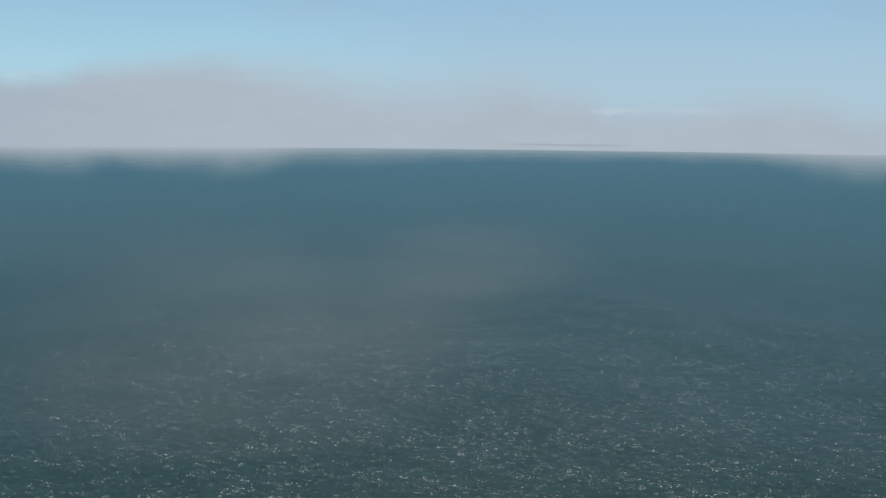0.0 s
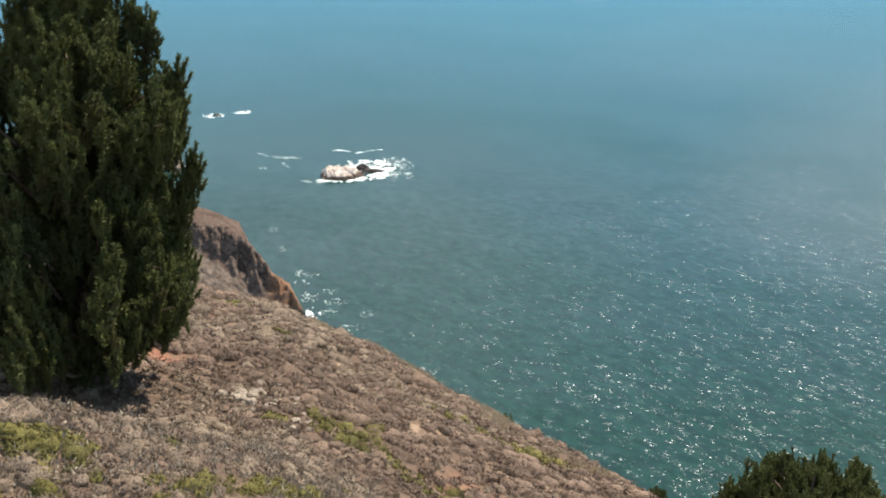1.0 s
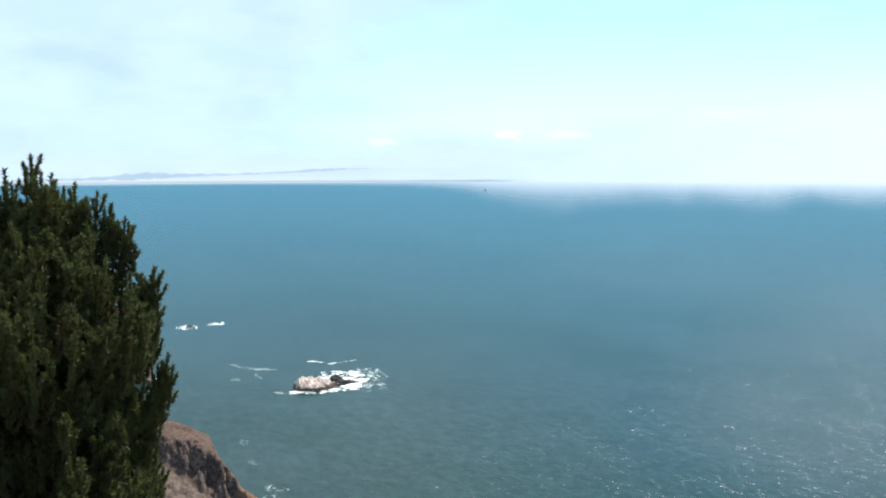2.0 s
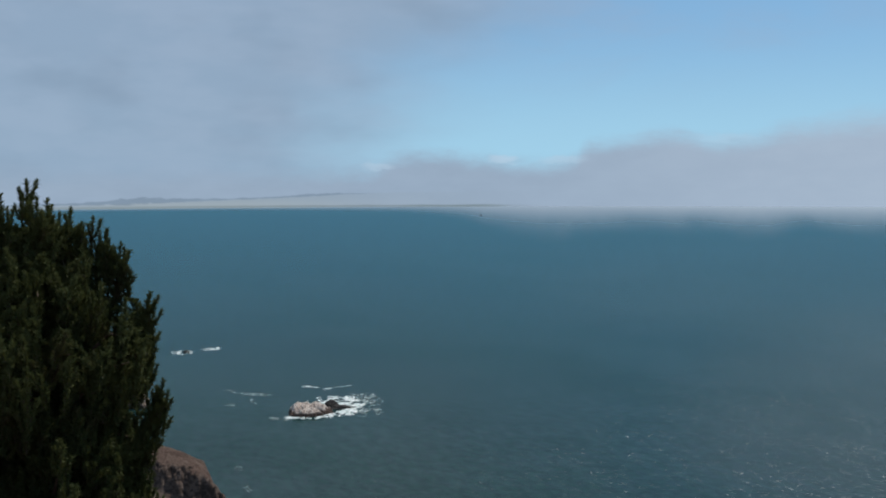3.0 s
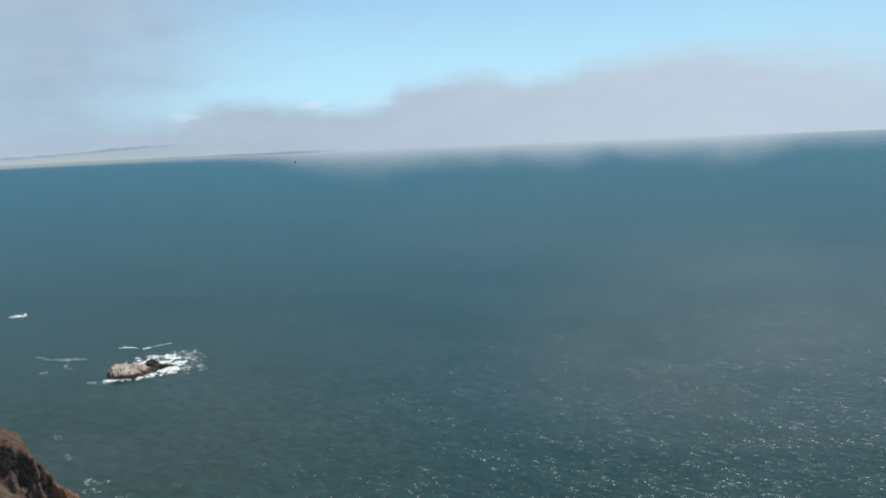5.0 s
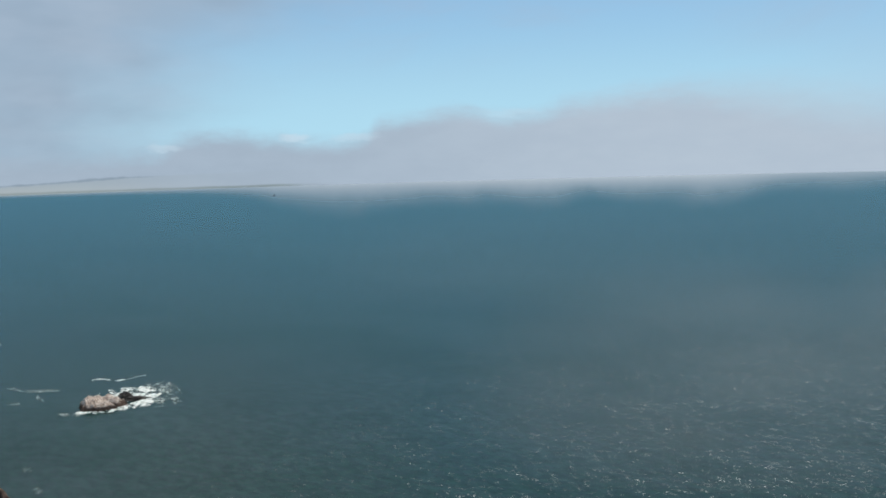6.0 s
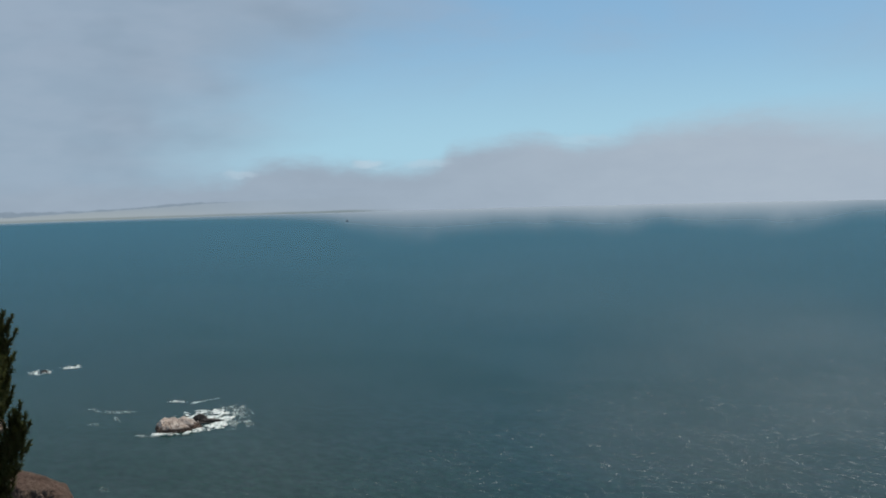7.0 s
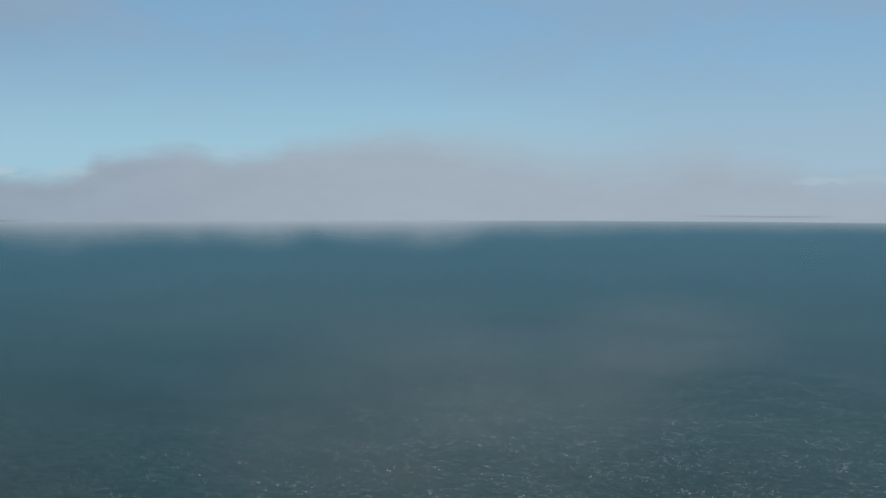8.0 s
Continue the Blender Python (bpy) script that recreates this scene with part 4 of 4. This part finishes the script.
build_grass("straw", "tan straw along the brink of the slope", STRAW, ga[keep], gr[keep], 0.15, 0.38, 33, 16)

# pale stones on the slope
for i in range(44):
    a, e = ((19.6, -23.3), (20.3, -23.9), (23.2, -24.4), (23.8, -25.3), (20.9, -24.3))[i % 5]
    a, e = a + _rng.normal(0, 0.9), e + _rng.normal(0, 0.5)
    hit = seen_at(a, e)
    x, y, s = hit * math.sin(radians(a)), hit * math.cos(radians(a)), _rng.uniform(0.05, 0.16)
    build_rock("stone", STONE, "bleached pale stone lying on the brown slope", (x, y, ground(x, y) + s * 0.1), (s, s * 0.8, s * 0.7), 20 + i, _rng.uniform(0, 180), 2, 0.3, "pale stones on the slope")

# ---- rocks in the sea ----
def build_skerry(label, at, turn):
    """A broad flat-topped rock: a sloping worn top, steep broken sides and a cleft at one end."""
    u, v = np.meshgrid(np.arange(-13, 14.1, 0.2), np.arange(-12, 12.1, 0.2), indexing="ij")
    rim = 1.0 - np.abs((u - 0.6) / 10.6) ** 3.4 - np.abs((v - 0.12 * u) / 8.2) ** 3.0 + 0.6 * fbm(u * 0.2, v * 0.2, 5, 4, 0.5)
    top = 2.9 + 0.17 * v - 0.05 * u - 0.24 * np.maximum(u - 1.0, 0) + 2.0 * fbm(u * 0.24, v * 0.2, 15, 6, 0.62) + 1.3 * np.abs(fbm(u * 0.42, v * 0.3, 25, 5, 0.65))
    top = top - 2.6 * np.exp(-((u + 8.2) / 1.1) ** 2 - ((v + 4.5) / 2.2) ** 2) - 1.6 * np.exp(-(((u + 0.6 * v - 3.5) / 0.9) ** 2))
    side = 7.0 * rim + 2.0 * fbm(u * 0.33 + v * 0.1, v * 0.3, 35, 6, 0.66) + 0.3 * fbm(u * 1.1, v * 1.1, 45, 3)
    z = np.maximum(np.minimum(top, side), -1.2)
    p = np.stack([u, v, z], -1).reshape(-1, 3)
    ob = new("sea_rock", mesh_of("sea_rock", p, grid_faces(*u.shape)[:, ::-1], PALE_ROCK, False))
    ob.matrix_world = pose(at.x, at.y, 0, 0, 0, turn)
    tagged(ob, label, "rock")


build_skerry("whitened sea rock with a dark wet foot", spot(25.95, -12.22), -26)
p = spot(27.15, -11.86)
build_rock("dark_sea_rock", DARK_ROCK, "dark wet rock among the surf", (p.x, p.y, -0.2), (3.2, 2.6, 3.1), 5, -20, 5, 0.4)
p = spot(27.6, -11.98)
build_rock("dark_sea_rock", DARK_ROCK, "low dark ledge washed by surf", (p.x, p.y, -0.2), (5.6, 3.6, 1.6), 8, -36, 5, 0.45)
p = spot(19.5, -8.8)
build_rock("far_sea_rock", DARK_ROCK, "small dark rock ringed with surf", (p.x, p.y, -0.2), (2.3, 2.0, 1.3), 9, -19, 4, 0.4)
p = spot(17.0, -11.5)
build_rock("tan_sea_rock", TAN_ROCK, "tan sea stack with white surf at its foot", (p.x, p.y, -0.5), (5.5, 5, 7.0), 12, 10, 5, 0.35)

# ---- foam ----
p = spot(27.3, -11.85)
build_foam("foam", "white surf round the sea rock", (p.x, p.y), (29, 48), -27, 4, -0.06, None, 0.3, 0, 0.3, 0.34)
p = spot(26.0, -12.42)
build_foam("foam", "white surf at the foot of the rock", (p.x, p.y), (27, 9), -26, 6, -0.05, None, 0.3, 0, 0.25, 0.45)
p = spot(28.6, -11.8)
build_foam("thin_foam", "thin foam drifting from the rock", (p.x, p.y), (24, 60), -27, 7, -0.26, THIN, 0.3, 0, 0.1, 0.4)
for n, (label, points, wide, mat) in enumerate((
        ("curved line of foam on the water", ((21.28, -10.83), (21.68, -10.89), (22.17, -11.06), (22.87, -11.13), (23.93, -11.18)), 4.0, THIN),
        ("line of foam behind the sea rock", ((25.41, -10.85), (25.82, -10.79), (26.48, -10.9)), 2.0, FOAM),
        ("slanting line of foam behind the sea rock", ((26.6, -10.99), (27.24, -10.91), (28.17, -10.8)), 2.0, FOAM),
        ("short streak of foam", ((22.71, -11.42), (22.9, -11.5), (23.1, -11.64)), 4.5, THIN),
        ("faint streak of foam", ((21.39, -11.6), (21.7, -11.63), (21.99, -11.68)), 4.0, THIN),
        ("streak of foam trailing from the rock", ((23.68, -12.4), (24.3, -12.44), (24.9, -12.5)), 4.0, THIN),
        ("thin streak of foam off the rock", ((28.0, -12.3), (28.8, -12.1), (29.4, -11.75)), 4.0, THIN))):
    build_streak(label, points, wide, 60 + n, mat)
p = spot(19.3, -8.82)
build_foam("foam", "white surf round the far rock", (p.x, p.y), (15, 20), -19, 12, -0.12, None, 0.3, 0, 0.25, 0.7)
p = spot(20.8, -8.68)
build_foam("foam", "white breaker over a hidden rock", (p.x, p.y), (14, 15), -20, 13, -0.12, None, 0.3, 0, 0.25, 0.7)
p = spot(17.6, -11.3)
build_foam("foam", "white surf below the tan stack", (p.x, p.y), (9, 14), -17, 14, 0.1)
p = spot(24.1, -19.5)
build_foam("foam", "white wave breaking on the headland's foot", (p.x, p.y), (4.6, 14), -24, 19, 0.15, None, 0.15, 0, 0.9, 0.3)
for n, (a, e, lu, lv) in enumerate(((22.1, -14.9, 6, 8), (22.5, -16.0, 4, 10), (23.5, -17.3, 5, 8), (24.15, -17.4, 5, 7), (23.5, -17.8, 6, 8), (23.9, -18.6, 7, 12), (25.1, -18.35, 6, 8),
                                    (25.4, -18.9, 8, 8), (24.9, -19.5, 7, 9), (26.3, -20.3, 8, 8), (27.0, -19.6, 6, 7))):
    p = spot(a, e)
    build_foam("thin_foam", "thin broken foam drifting off the headland", (p.x, p.y), (lu, lv), -24, 70 + n, -0.44, THIN, 0.12, 0, 0.1, 1.5)


# ---- a far boat ----
def build_boat(at, turn):
    boat = tagged(new("fishing_boat"), "small dark fishing boat far out at sea", "boat")
    bm = bmesh.new()
    ring = []
    for x, w, h in ((-4.5, 1.3, 1.2), (-2, 1.6, 1.15), (1.5, 1.5, 1.3), (3.5, 0.9, 1.6), (4.8, 0.05, 1.9)):
        ring.append([bm.verts.new(q) for q in ((x, -w, h), (x * 0.95, -w * 0.7, -0.3), (x * 0.95, w * 0.7, -0.3), (x, w, h))])
    for a, b in zip(ring, ring[1:]):
        for i in range(4):
            bm.faces.new((a[i], a[(i + 1) % 4], b[(i + 1) % 4], b[i]))
    bm.faces.new(ring[0][::-1])
    bm.faces.new(ring[-1])
    part("hull", bm, paint("dark_hull_paint", (0.04, 0.05, 0.06)), boat)
    bm = bmesh.new()
    bmesh.ops.create_cube(bm, size=1.0, matrix=Matrix.LocRotScale((0.4, 0, 2.2), None, (2.4, 1.8, 2.0)))
    bmesh.ops.bevel(bm, geom=bm.edges[:], offset=0.15, segments=2, affect="EDGES")
    part("cabin", bm, paint("grey_cabin_paint", (0.16, 0.17, 0.18)), boat)
    v, f = tube([(-1.2, 0, 1.2), (-1.2, 0, 3.2), (-1.2, 0, 4.8)], [0.12, 0.1, 0.06], 6)
    part_of("mast", mesh_of("mast", v, f, BARK), boat)
    boat.matrix_world = pose(at.x, at.y, 0, 0, 0, turn) @ Matrix.Scale(2.0, 4)


build_boat(spot(35.2, -1.80), 65)
